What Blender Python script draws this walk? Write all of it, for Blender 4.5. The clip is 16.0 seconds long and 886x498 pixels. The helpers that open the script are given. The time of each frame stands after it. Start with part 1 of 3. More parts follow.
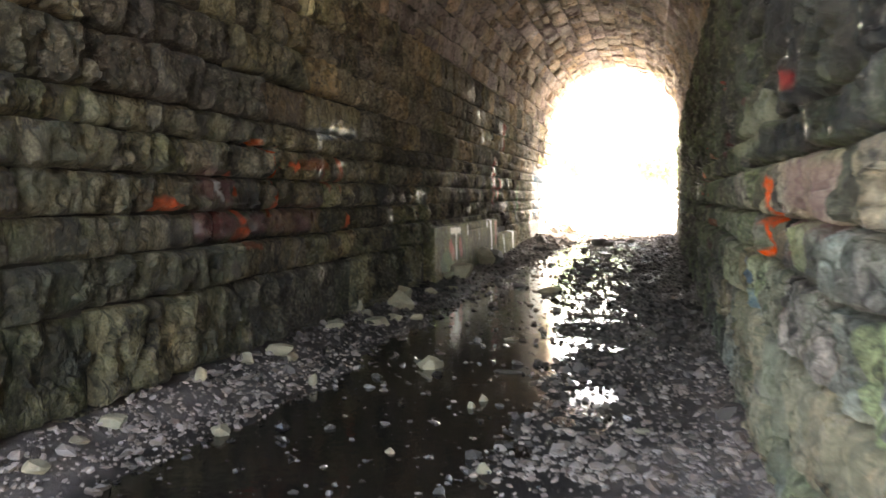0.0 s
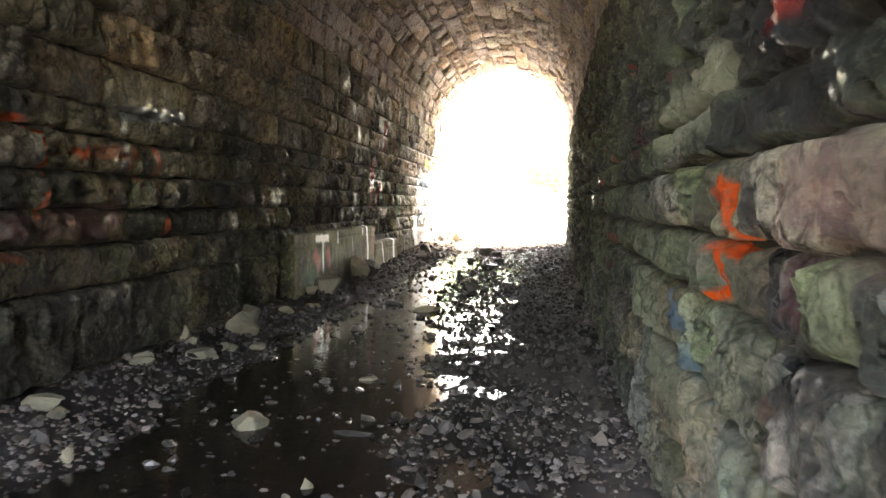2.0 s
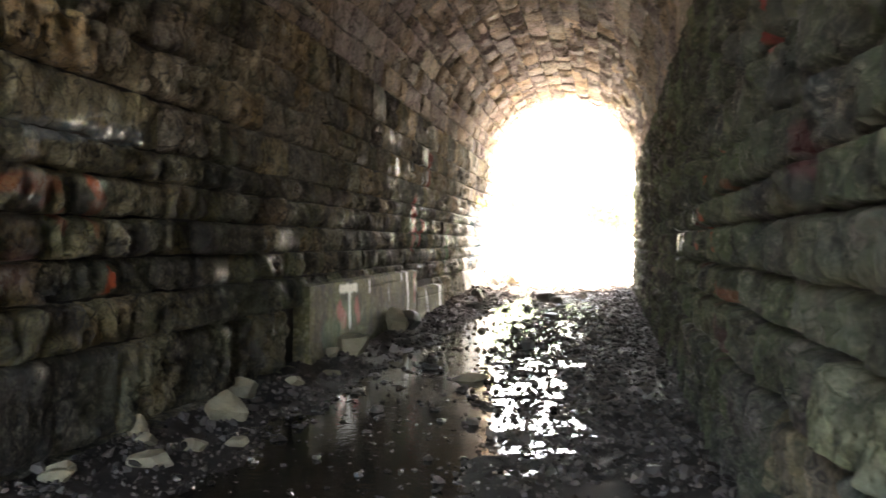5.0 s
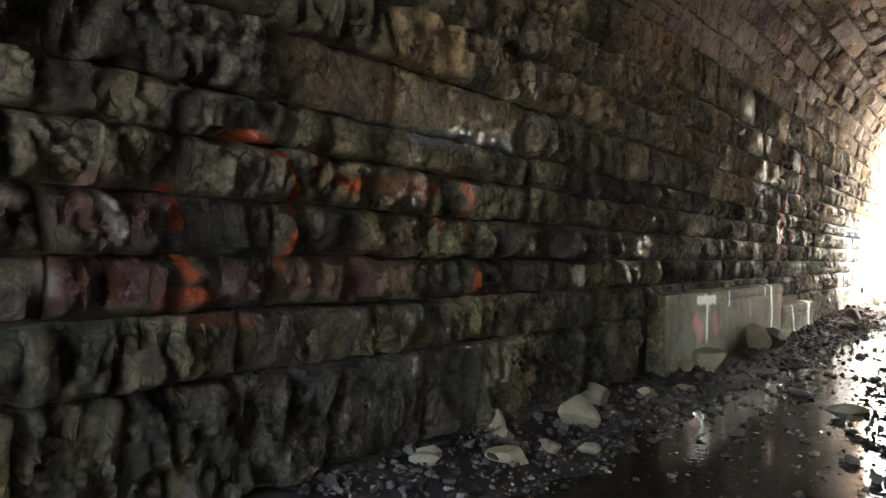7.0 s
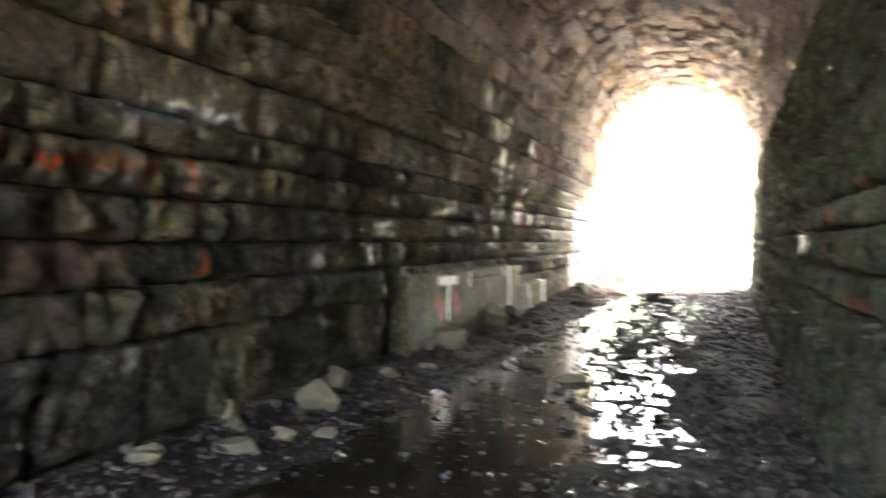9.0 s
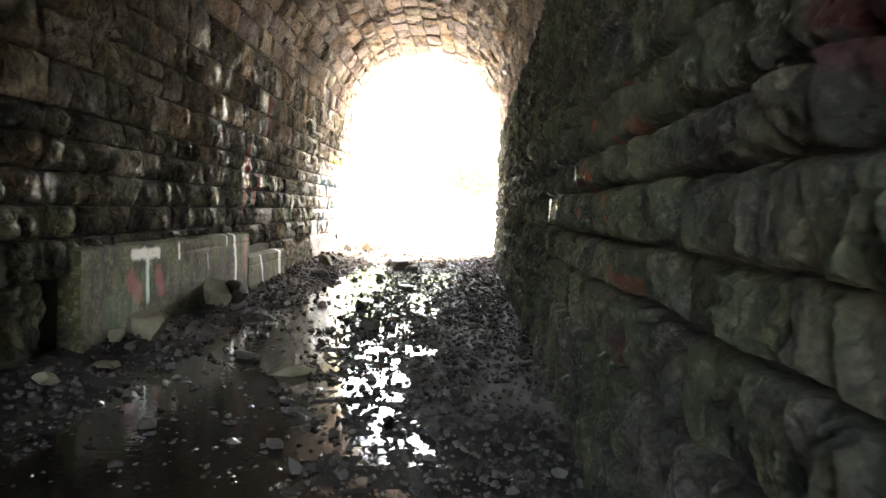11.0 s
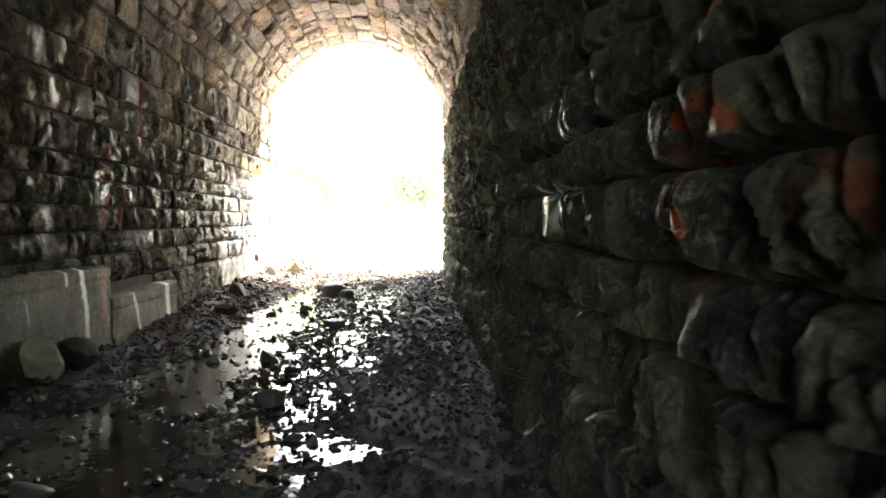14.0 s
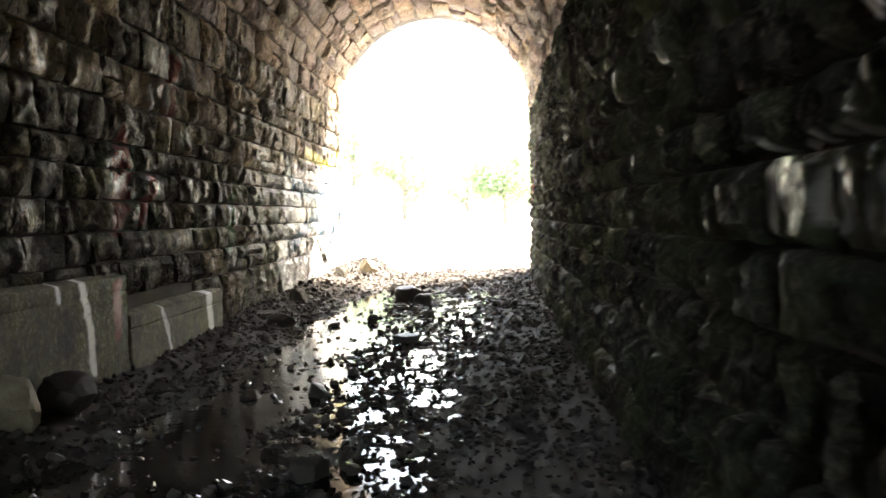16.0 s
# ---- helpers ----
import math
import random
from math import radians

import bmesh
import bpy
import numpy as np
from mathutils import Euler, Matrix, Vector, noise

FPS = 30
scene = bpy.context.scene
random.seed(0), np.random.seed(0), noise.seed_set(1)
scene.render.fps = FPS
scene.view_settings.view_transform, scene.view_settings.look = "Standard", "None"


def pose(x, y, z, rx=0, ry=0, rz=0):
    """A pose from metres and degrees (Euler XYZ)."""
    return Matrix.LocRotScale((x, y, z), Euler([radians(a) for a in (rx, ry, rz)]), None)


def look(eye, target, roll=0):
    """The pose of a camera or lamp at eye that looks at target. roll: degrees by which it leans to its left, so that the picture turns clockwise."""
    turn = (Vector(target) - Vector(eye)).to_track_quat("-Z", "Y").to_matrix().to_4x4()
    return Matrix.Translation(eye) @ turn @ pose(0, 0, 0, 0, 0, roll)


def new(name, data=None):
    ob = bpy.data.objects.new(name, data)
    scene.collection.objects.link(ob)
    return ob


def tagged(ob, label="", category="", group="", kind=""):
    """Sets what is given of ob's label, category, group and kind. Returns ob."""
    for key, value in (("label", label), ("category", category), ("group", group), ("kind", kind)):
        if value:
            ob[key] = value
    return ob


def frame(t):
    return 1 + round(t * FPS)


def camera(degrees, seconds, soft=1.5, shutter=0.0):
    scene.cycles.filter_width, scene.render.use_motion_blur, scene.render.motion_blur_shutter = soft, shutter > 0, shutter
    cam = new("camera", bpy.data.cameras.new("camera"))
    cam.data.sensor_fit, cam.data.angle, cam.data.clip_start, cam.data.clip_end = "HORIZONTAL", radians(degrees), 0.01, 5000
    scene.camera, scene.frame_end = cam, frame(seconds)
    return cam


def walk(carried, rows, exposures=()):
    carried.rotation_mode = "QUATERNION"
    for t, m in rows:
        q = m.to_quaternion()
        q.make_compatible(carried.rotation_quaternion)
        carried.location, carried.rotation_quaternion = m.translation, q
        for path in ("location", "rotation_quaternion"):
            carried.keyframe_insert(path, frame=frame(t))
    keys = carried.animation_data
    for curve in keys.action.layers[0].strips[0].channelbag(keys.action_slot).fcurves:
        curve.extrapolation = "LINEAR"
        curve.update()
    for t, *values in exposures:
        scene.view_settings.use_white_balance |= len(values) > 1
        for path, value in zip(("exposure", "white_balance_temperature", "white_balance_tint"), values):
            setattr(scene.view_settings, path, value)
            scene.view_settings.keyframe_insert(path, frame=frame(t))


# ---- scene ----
cam = camera(56.4, 16.0, shutter=0.5)
METRES, EYE, TILT, LEAN, TURN = 11.5, 1.5, 0.0, 0.0, 13.6
ROWS = [
    (0.0, 0.0, 0.0, 0.0, -0.02, -3.55, 0.31),
    (0.5, 0.0096, 0.043, -0.0, 2.4, -2.89, 0.51),
    (1.0, 0.0161, 0.0749, -0.0009, 0.33, -3.76, 0.37),
    (1.5, 0.0236, 0.1134, -0.0005, -6.47, -3.49, 1.01),
    (2.0, 0.0369, 0.1512, -0.0, -7.41, -3.18, -1.12),
    (2.5, 0.0439, 0.1867, -0.0001, -8.29, -2.56, -1.0),
    (3.0, 0.0511, 0.2228, 0.0022, -9.82, -1.02, -0.22),
    (5.5, 0.0705, 0.3471, 0.004, 2.31, -0.61, -1.52),
    (6.0, 0.0678, 0.3487, 0.0037, 10.14, -1.34, -2.53),
    (6.5, 0.0647, 0.3475, 0.0033, 16.9, -1.23, -2.84),
    (7.0, 0.0629, 0.3476, 0.0036, 20.49, -0.8, -2.58),
    (7.5, 0.0632, 0.3479, 0.0036, 21.06, -0.67, -2.41),
    (8.0, 0.0655, 0.3485, 0.0039, 19.34, -0.65, -2.12),
    (8.5, 0.0717, 0.3537, 0.0039, 13.82, -0.69, -2.2),
    (9.0, 0.0771, 0.3618, 0.0036, 4.02, -1.22, -2.45),
    (9.5, 0.0831, 0.3842, 0.0025, -6.85, -2.0, -1.8),
    (12.0, 0.1409, 0.5886, 0.0003, -14.72, -2.87, -1.73),
    (12.5, 0.1518, 0.6362, -0.0004, -16.34, -2.43, -0.67),
    (13.0, 0.1636, 0.6823, 0.0024, -15.47, -1.27, -0.56),
    (13.5, 0.1744, 0.7285, 0.0018, -15.5, -0.83, 0.82),
    (14.0, 0.1907, 0.7714, 0.003, -16.6, -2.02, -0.09),
    (14.5, 0.1993, 0.8177, 0.0026, -18.06, -2.12, -0.3),
    (15.0, 0.2128, 0.8622, 0.0029, -16.91, -1.89, -0.64),
    (15.5, 0.2245, 0.91, 0.0025, -13.95, -1.63, -0.04),
    (16.0, 0.2298, 0.9549, 0.0012, -11.11, -2.37, 0.8),
]
walk(cam, [(t, pose(0, 0, EYE, TILT, LEAN, TURN) @ pose(METRES * x, METRES * y, METRES * z, 90 + pitch, roll, yaw)) for t, x, y, z, yaw, pitch, roll in ROWS],
     [(0.0, 4.65, 8200, 14), (8.0, 4.9, 7700, 14), (9.0, 5.1, 7700, 14), (9.6, 4.75, 7700, 13), (12.0, 4.6, 7500, 11), (14.0, 4.2, 7500, 9), (16.0, 3.82, 7600, 10)])

# ---- world, sun ----
world = bpy.data.worlds.new("sky")
scene.world = world
world.use_nodes = True
SUN_UP, SUN_AZ = radians(42), radians(42)   # azimuth clockwise from +y
wn = world.node_tree.nodes
sky = wn.new("ShaderNodeTexSky")
sky.sky_type, sky.sun_disc = "NISHITA", False
sky.sun_elevation, sky.sun_rotation = SUN_UP, SUN_AZ
sky.air_density, sky.dust_density = 1.0, 3.0
world.node_tree.links.new(sky.outputs[0], wn["Background"].inputs[0])
wn["Background"].inputs[1].default_value = 0.15
sun = new("sun", bpy.data.lights.new("sun", "SUN"))
sun.data.energy, sun.data.angle, sun.data.color = 5.0, radians(0.5), (1.0, 0.95, 0.87)
sun.matrix_world = look((30 * math.sin(SUN_AZ), 30 * math.cos(SUN_AZ), 30 * math.tan(SUN_UP)), (0, 0, 0))


# ---- materials ----
def material(name):
    m = bpy.data.materials.new(name)
    m.use_nodes = True
    nt = m.node_tree
    return m, nt, nt.nodes["Principled BSDF"]


def node(nt, kind, **sets):
    n = nt.nodes.new(kind)
    for key, value in sets.items():
        n.inputs[key.replace("_", " ")].default_value = value
    return n


def noise_tex(nt, coord, scale, detail=5, rough=0.6):
    n = node(nt, "ShaderNodeTexNoise", Scale=scale, Detail=detail, Roughness=rough)
    nt.links.new(coord, n.inputs["Vector"])
    return n.outputs["Fac"]


def ramp(nt, fac, stops):
    n = nt.nodes.new("ShaderNodeValToRGB")
    e = n.color_ramp.elements
    while len(e) < len(stops):
        e.new(0.5)
    for el, (p, c) in zip(e, stops):
        el.position, el.color = p, (*c, 1) if len(c) == 3 else c
    nt.links.new(fac, n.inputs[0])
    return n.outputs[0]


def mixed(nt, fac, a, b, blend="MIX"):
    n = nt.nodes.new("ShaderNodeMix")
    n.data_type, n.blend_type = "RGBA", blend
    for value, key in ((fac, 0), (a, 6), (b, 7)):
        if hasattr(value, "is_output"):
            nt.links.new(value, n.inputs[key])
        else:
            n.inputs[key].default_value = value if key == 0 else (*value, 1)
    return n.outputs[2]


def calc(nt, op, a, b=0.0, clamp=False):
    n = nt.nodes.new("ShaderNodeMath")
    n.operation, n.use_clamp = op, clamp
    for i, value in enumerate((a, b)):
        if hasattr(value, "is_output"):
            nt.links.new(value, n.inputs[i])
        else:
            n.inputs[i].default_value = value
    return n.outputs[0]


def bump(nt, bsdf, height, strength, distance):
    n = node(nt, "ShaderNodeBump", Strength=strength, Distance=distance)
    nt.links.new(height, n.inputs["Height"])
    nt.links.new(n.outputs[0], bsdf.inputs["Normal"])


def masonry_material(name, stops, grime, moss, wet_amount, bump_m=0.038, cracks=0.9, streaks=0.45, moss_colour=(0.125, 0.150, 0.065), hues=((1.0, 1.0, 0.82), (0.9, 0.95, 1.0), (1.15, 0.95, 0.75), (0.95, 1.05, 0.75))):
    """Weathered stone. The mesh's tint gives each stone its own shade (r), hue (g) and wetness (b); paint holds spray
    paint, stains and painted glints.
    """
    m, nt, bsdf = material(name)
    L = nt.links.new
    geo = nt.nodes.new("ShaderNodeNewGeometry").outputs["Position"]
    tint = nt.nodes.new("ShaderNodeAttribute")
    tint.attribute_name = "tint"
    sep = nt.nodes.new("ShaderNodeSeparateColor")
    L(tint.outputs["Color"], sep.inputs[0])
    paint = nt.nodes.new("ShaderNodeAttribute")
    paint.attribute_name = "paint"
    big = noise_tex(nt, geo, 1.3, 4)
    mid = noise_tex(nt, geo, 7, 6, 0.65)
    fine = noise_tex(nt, geo, 55, 5, 0.7)
    pits = noise_tex(nt, geo, 190, 2, 0.6)
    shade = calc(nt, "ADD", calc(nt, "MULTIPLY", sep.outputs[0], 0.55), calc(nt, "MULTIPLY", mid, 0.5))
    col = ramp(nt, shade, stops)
    hue_at = calc(nt, "ADD", sep.outputs[1], calc(nt, "MULTIPLY", calc(nt, "SUBTRACT", big, 0.5), 0.9), True)
    col = mixed(nt, 1.0, col, ramp(nt, hue_at, [(0.1 + 0.27 * k, h) for k, h in enumerate(hues)]), "MULTIPLY")
    col = mixed(nt, ramp(nt, fine, [(0.3, (0, 0, 0)), (0.75, (1, 1, 1))]), mixed(nt, 1.0, col, (0.48, 0.46, 0.44), "MULTIPLY"), mixed(nt, 1.0, col, (1.45, 1.40, 1.30), "MULTIPLY"))
    crust = noise_tex(nt, geo, 20, 8, 0.78)
    col = mixed(nt, calc(nt, "MULTIPLY", ramp(nt, crust, [(0.50, (0, 0, 0)), (0.62, (1, 1, 1))]), 0.85), col, mixed(nt, 0.55, col, (0.52, 0.47, 0.37)))
    col = mixed(nt, calc(nt, "MULTIPLY", ramp(nt, crust, [(0.36, (1, 1, 1)), (0.49, (0, 0, 0))]), grime), col, (0.030, 0.027, 0.023))
    warp = nt.nodes.new("ShaderNodeTexNoise")
    warp.inputs["Scale"].default_value = 5.0
    L(geo, warp.inputs["Vector"])
    bent = nt.nodes.new("ShaderNodeVectorMath")
    bent.operation = "MULTIPLY_ADD"
    L(warp.outputs["Color"], bent.inputs[0])
    bent.inputs[1].default_value = (0.22, 0.22, 0.22)
    L(geo, bent.inputs[2])
    tall = nt.nodes.new("ShaderNodeVectorMath")
    tall.operation = "MULTIPLY"
    L(bent.outputs[0], tall.inputs[0])
    tall.inputs[1].default_value = (9.0, 9.0, 3.8)
    split = nt.nodes.new("ShaderNodeTexVoronoi")
    split.feature = "DISTANCE_TO_EDGE"
    split.inputs["Scale"].default_value = 1.0
    L(tall.outputs[0], split.inputs["Vector"])
    crack = ramp(nt, split.outputs["Distance"], [(0.0, (0, 0, 0)), (0.10, (1, 1, 1))])
    open_crack = calc(nt, "MULTIPLY", calc(nt, "SUBTRACT", 1.0, crack), ramp(nt, mid, [(0.38, (0, 0, 0)), (0.56, (1, 1, 1))]))
    col = mixed(nt, calc(nt, "MULTIPLY", open_crack, cracks), col, (0.022, 0.020, 0.018))
    long = nt.nodes.new("ShaderNodeVectorMath")
    long.operation = "MULTIPLY"
    L(bent.outputs[0], long.inputs[0])
    long.inputs[1].default_value = (10.0, 10.0, 1.0)
    drip = calc(nt, "MULTIPLY", ramp(nt, noise_tex(nt, long.outputs[0], 1.0, 6, 0.7), [(0.50, (0, 0, 0)), (0.66, (1, 1, 1))]), streaks)
    col = mixed(nt, drip, col, (0.030, 0.029, 0.026))
    green = calc(nt, "MULTIPLY", ramp(nt, big, [(0.42, (0, 0, 0)), (0.62, (1, 1, 1))]), moss)
    col = mixed(nt, green, col, mixed(nt, 0.6, col, moss_colour))
    soot = calc(nt, "MULTIPLY", ramp(nt, noise_tex(nt, geo, 2.7, 7, 0.7), [(0.46, (0, 0, 0)), (0.60, (1, 1, 1))]), grime)
    col = mixed(nt, soot, col, (0.028, 0.026, 0.024))
    worn = ramp(nt, noise_tex(nt, geo, 24, 6, 0.75), [(0.30, (0, 0, 0)), (0.44, (1, 1, 1))])
    cover = calc(nt, "MULTIPLY", paint.outputs["Alpha"], worn)
    col = mixed(nt, cover, col, paint.outputs["Color"])
    L(col, bsdf.inputs["Base Color"])
    damp = calc(nt, "MULTIPLY", ramp(nt, noise_tex(nt, geo, 3.1, 5, 0.6), [(0.5, (0, 0, 0)), (0.68, (1, 1, 1))]), wet_amount)
    wet = calc(nt, "MAXIMUM", damp, sep.outputs[2])
    rough = calc(nt, "SUBTRACT", calc(nt, "ADD", 0.66, calc(nt, "MULTIPLY", fine, 0.3)), calc(nt, "ADD", calc(nt, "MULTIPLY", wet, 0.62), calc(nt, "MULTIPLY", cover, 0.42)), True)
    L(rough, bsdf.inputs["Roughness"])
    h = calc(nt, "ADD", calc(nt, "ADD", calc(nt, "MULTIPLY", fine, 0.6), calc(nt, "MULTIPLY", crust, 1.5)), calc(nt, "MULTIPLY", pits, 0.32))
    h = calc(nt, "SUBTRACT", h, calc(nt, "MULTIPLY", open_crack, 0.6 * cracks))
    bump(nt, bsdf, h, 1.0, bump_m)
    return m


STONE_W = masonry_material("damp_sandstone", [(0.16, (0.050, 0.045, 0.039)), (0.40, (0.150, 0.132, 0.103)), (0.62, (0.285, 0.245, 0.178)), (0.85, (0.54, 0.47, 0.35))], 0.76, 0.6, 0.9)
STONE_E = masonry_material("mossy_limestone", [(0.14, (0.080, 0.077, 0.070)), (0.34, (0.27, 0.255, 0.225)), (0.58, (0.47, 0.45, 0.40)), (0.85, (0.66, 0.64, 0.58))], 0.66, 0.8, 0.8, 0.030, 0.9, 0.6, moss_colour=(0.20, 0.25, 0.125), hues=((0.85, 1.12, 0.68), (1.0, 0.92, 0.98), (0.78, 0.95, 1.0), (1.15, 0.98, 0.78)))
STONE_C = masonry_material("arch_sandstone", [(0.10, (0.17, 0.148, 0.142)), (0.36, (0.37, 0.32, 0.30)), (0.62, (0.54, 0.465, 0.425)), (0.88, (0.68, 0.59, 0.51))], 0.25, 0.12, 0.5, 0.02,
                           hues=((1.05, 0.95, 1.02), (0.88, 0.88, 1.0), (1.22, 1.0, 0.78), (1.0, 0.98, 0.92)))
STONE_U = masonry_material("brown_sandstone", [(0.12, (0.075, 0.064, 0.054)), (0.38, (0.235, 0.20, 0.16)), (0.62, (0.41, 0.345, 0.265)), (0.86, (0.60, 0.51, 0.38))], 0.55, 0.25, 0.8, 0.026,
                           hues=((1.0, 0.97, 0.88), (0.85, 0.88, 0.95), (1.22, 1.0, 0.72), (0.98, 1.0, 0.78)))
CONCRETE = masonry_material("stained_concrete", [(0.1, (0.062, 0.054, 0.024)), (0.45, (0.128, 0.113, 0.052)), (0.9, (0.23, 0.205, 0.10))], 0.75, 0.5, 0.3, 0.012, 0.0, 0.75, hues=((1.0, 1.0, 0.9), (0.9, 1.0, 0.85), (1.1, 1.0, 0.8), (0.95, 1.0, 0.8)))


def plain_material(name, dark, light, scale, rough=(0.7, 0.95), bump_m=0.01, fine=60, random_shade=0.0):
    m, nt, bsdf = material(name)
    geo = nt.nodes.new("ShaderNodeNewGeometry")
    a, b = noise_tex(nt, geo.outputs["Position"], scale), noise_tex(nt, geo.outputs["Position"], fine, 4, 0.7)
    fac = calc(nt, "ADD", calc(nt, "MULTIPLY", a, 0.6), calc(nt, "MULTIPLY", b, 0.4))
    if random_shade:
        fac = calc(nt, "ADD", calc(nt, "MULTIPLY", fac, 1 - random_shade), calc(nt, "MULTIPLY", geo.outputs["Random Per Island"], random_shade))
    nt.links.new(ramp(nt, fac, [(0.22, dark), (0.78, light)]), bsdf.inputs["Base Color"])
    nt.links.new(ramp(nt, b, [(0.3, (rough[0],) * 3), (0.7, (rough[1],) * 3)]), bsdf.inputs["Roughness"])
    bump(nt, bsdf, fac, 0.8, bump_m)
    return m


MORTAR = plain_material("old_mortar", (0.035, 0.032, 0.028), (0.10, 0.09, 0.075), 4, bump_m=0.02)


def mud_material():
    """Mud that is pale and crumbly where dry, dark where it is damp and where shade deeper in is put into the colour (r
    of the mesh's tint).
    """
    m, nt, bsdf = material("mud")
    geo = nt.nodes.new("ShaderNodeNewGeometry").outputs["Position"]
    tint = nt.nodes.new("ShaderNodeAttribute")
    tint.attribute_name = "tint"
    sep = nt.nodes.new("ShaderNodeSeparateColor")
    nt.links.new(tint.outputs["Color"], sep.inputs[0])
    big, fine = noise_tex(nt, geo, 3.5, 6), noise_tex(nt, geo, 48, 5, 0.7)
    fac = calc(nt, "ADD", calc(nt, "MULTIPLY", big, 0.5), calc(nt, "MULTIPLY", fine, 0.5))
    damp = ramp(nt, fac, [(0.3, (0.020, 0.016, 0.014)), (0.7, (0.062, 0.051, 0.045))])
    pale = ramp(nt, fac, [(0.3, (0.13, 0.103, 0.092)), (0.7, (0.32, 0.265, 0.24))])
    dry_and_lit = calc(nt, "ADD", sep.outputs[0], calc(nt, "MULTIPLY", calc(nt, "MULTIPLY", calc(nt, "SUBTRACT", big, 0.5), 1.6), sep.outputs[0]), True)
    nt.links.new(mixed(nt, dry_and_lit, damp, pale), bsdf.inputs["Base Color"])
    nt.links.new(ramp(nt, fine, [(0.3, (0.55,) * 3), (0.7, (0.95,) * 3)]), bsdf.inputs["Roughness"])
    bsdf.inputs["Specular IOR Level"].default_value = 0.15
    bump(nt, bsdf, fac, 1.0, 0.03)
    return m


MUD = mud_material()
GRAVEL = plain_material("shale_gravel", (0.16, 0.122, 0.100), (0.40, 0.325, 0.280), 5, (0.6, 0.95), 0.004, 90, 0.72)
# darker copy of the shale for deeper in, its shade put into the colour
GRAVEL_DARK = plain_material("shaded_shale_gravel", (0.030, 0.025, 0.022), (0.15, 0.128, 0.115), 5, (0.42, 0.95), 0.004, 90, 0.72)
PEBBLE_WET = plain_material("wet_pebbles", (0.030, 0.026, 0.023), (0.16, 0.14, 0.125), 5, (0.10, 0.35), 0.003, 90, 0.72)
GRAVEL_DARK.node_tree.nodes["Principled BSDF"].inputs["Specular IOR Level"].default_value = 0.2
ROCK = plain_material("pale_limestone", (0.14, 0.117, 0.076), (0.47, 0.405, 0.28), 7, (0.6, 0.95), 0.02, 40)
ROCK_DARK = plain_material("wet_dark_rock", (0.035, 0.032, 0.028), (0.12, 0.11, 0.095), 6, (0.3, 0.7), 0.006, 60)
EARTH = plain_material("dry_gravelly_earth", (0.36, 0.33, 0.29), (0.57, 0.53, 0.48), 0.4, bump_m=0.05, fine=9)
BARK = plain_material("bark", (0.20, 0.17, 0.14), (0.36, 0.32, 0.28), 5, bump_m=0.02, fine=30)
LEAF = plain_material("leaves", (0.15, 0.20, 0.13), (0.22, 0.28, 0.18), 2, (0.4, 0.6), 0.001, 20, 0.6)


def water_material():
    m, nt, bsdf = material("still_water")
    geo = nt.nodes.new("ShaderNodeNewGeometry").outputs["Position"]
    nt.links.new(ramp(nt, noise_tex(nt, geo, 2.0, 4), [(0.3, (0.014, 0.011, 0.008)), (0.7, (0.036, 0.028, 0.022))]), bsdf.inputs["Base Color"])
    bsdf.inputs["Roughness"].default_value = 0.035
    bsdf.inputs["IOR"].default_value = 1.33
    bump(nt, bsdf, noise_tex(nt, geo, 11, 4, 0.55), 0.4, 0.006)
    return m


leaf_nodes = LEAF.node_tree
thin = node(leaf_nodes, "ShaderNodeBsdfTranslucent", Color=(0.42, 0.58, 0.34, 1))
both = node(leaf_nodes, "ShaderNodeMixShader", Fac=0.45)
leaf_nodes.links.new(leaf_nodes.nodes["Principled BSDF"].outputs[0], both.inputs[1])
leaf_nodes.links.new(thin.outputs[0], both.inputs[2])
leaf_nodes.links.new(both.outputs[0], leaf_nodes.nodes["Material Output"].inputs[0])
WATER = water_material()


# ---- geometry helpers ----
def mesh_of(name, co, quads, mat, tint=None, paint=None, smooth=True):
    """A mesh from arrays: n x 3 places and m x k faces of one size."""
    me = bpy.data.meshes.new(name)
    co, quads = np.asarray(co, dtype=np.float32), np.asarray(quads, dtype=np.int32)
    k = quads.shape[1]
    me.vertices.add(len(co))
    me.vertices.foreach_set("co", co.ravel())
    me.loops.add(quads.size)
    me.loops.foreach_set("vertex_index", quads.ravel())
    me.polygons.add(len(quads))
    me.polygons.foreach_set("loop_start", np.arange(0, quads.size, k, dtype=np.int32))
    me.polygons.foreach_set("use_smooth", np.full(len(quads), smooth))
    for key, values in (("tint", tint), ("paint", paint)):
        if values is not None:
            me.color_attributes.new(key, "FLOAT_COLOR", "POINT").data.foreach_set("color", np.asarray(values, dtype=np.float32).ravel())
    me.update(calc_edges=True)
    if smooth and paint is not None:
        me.set_sharp_from_angle(angle=radians(38))
    me.materials.append(mat)
    return me


def part(name, me, parent, label=""):
    ob = new(name, me)
    ob.parent = parent
    return tagged(ob, label)


def smoothstep(a, b, x):
    t = np.clip((x - a) / (b - a), 0, 1)
    return t * t * (3 - 2 * t)


def lattice(ix, iy, seed):
    h = (ix.astype(np.int64) * 374761393 + iy.astype(np.int64) * 668265263 + seed * 974634533) & 0xFFFFFFFF
    h = ((h ^ (h >> 13)) * 1274126177) & 0xFFFFFFFF
    return ((h ^ (h >> 16)) & 0xFFFFFF) / 0xFFFFFF


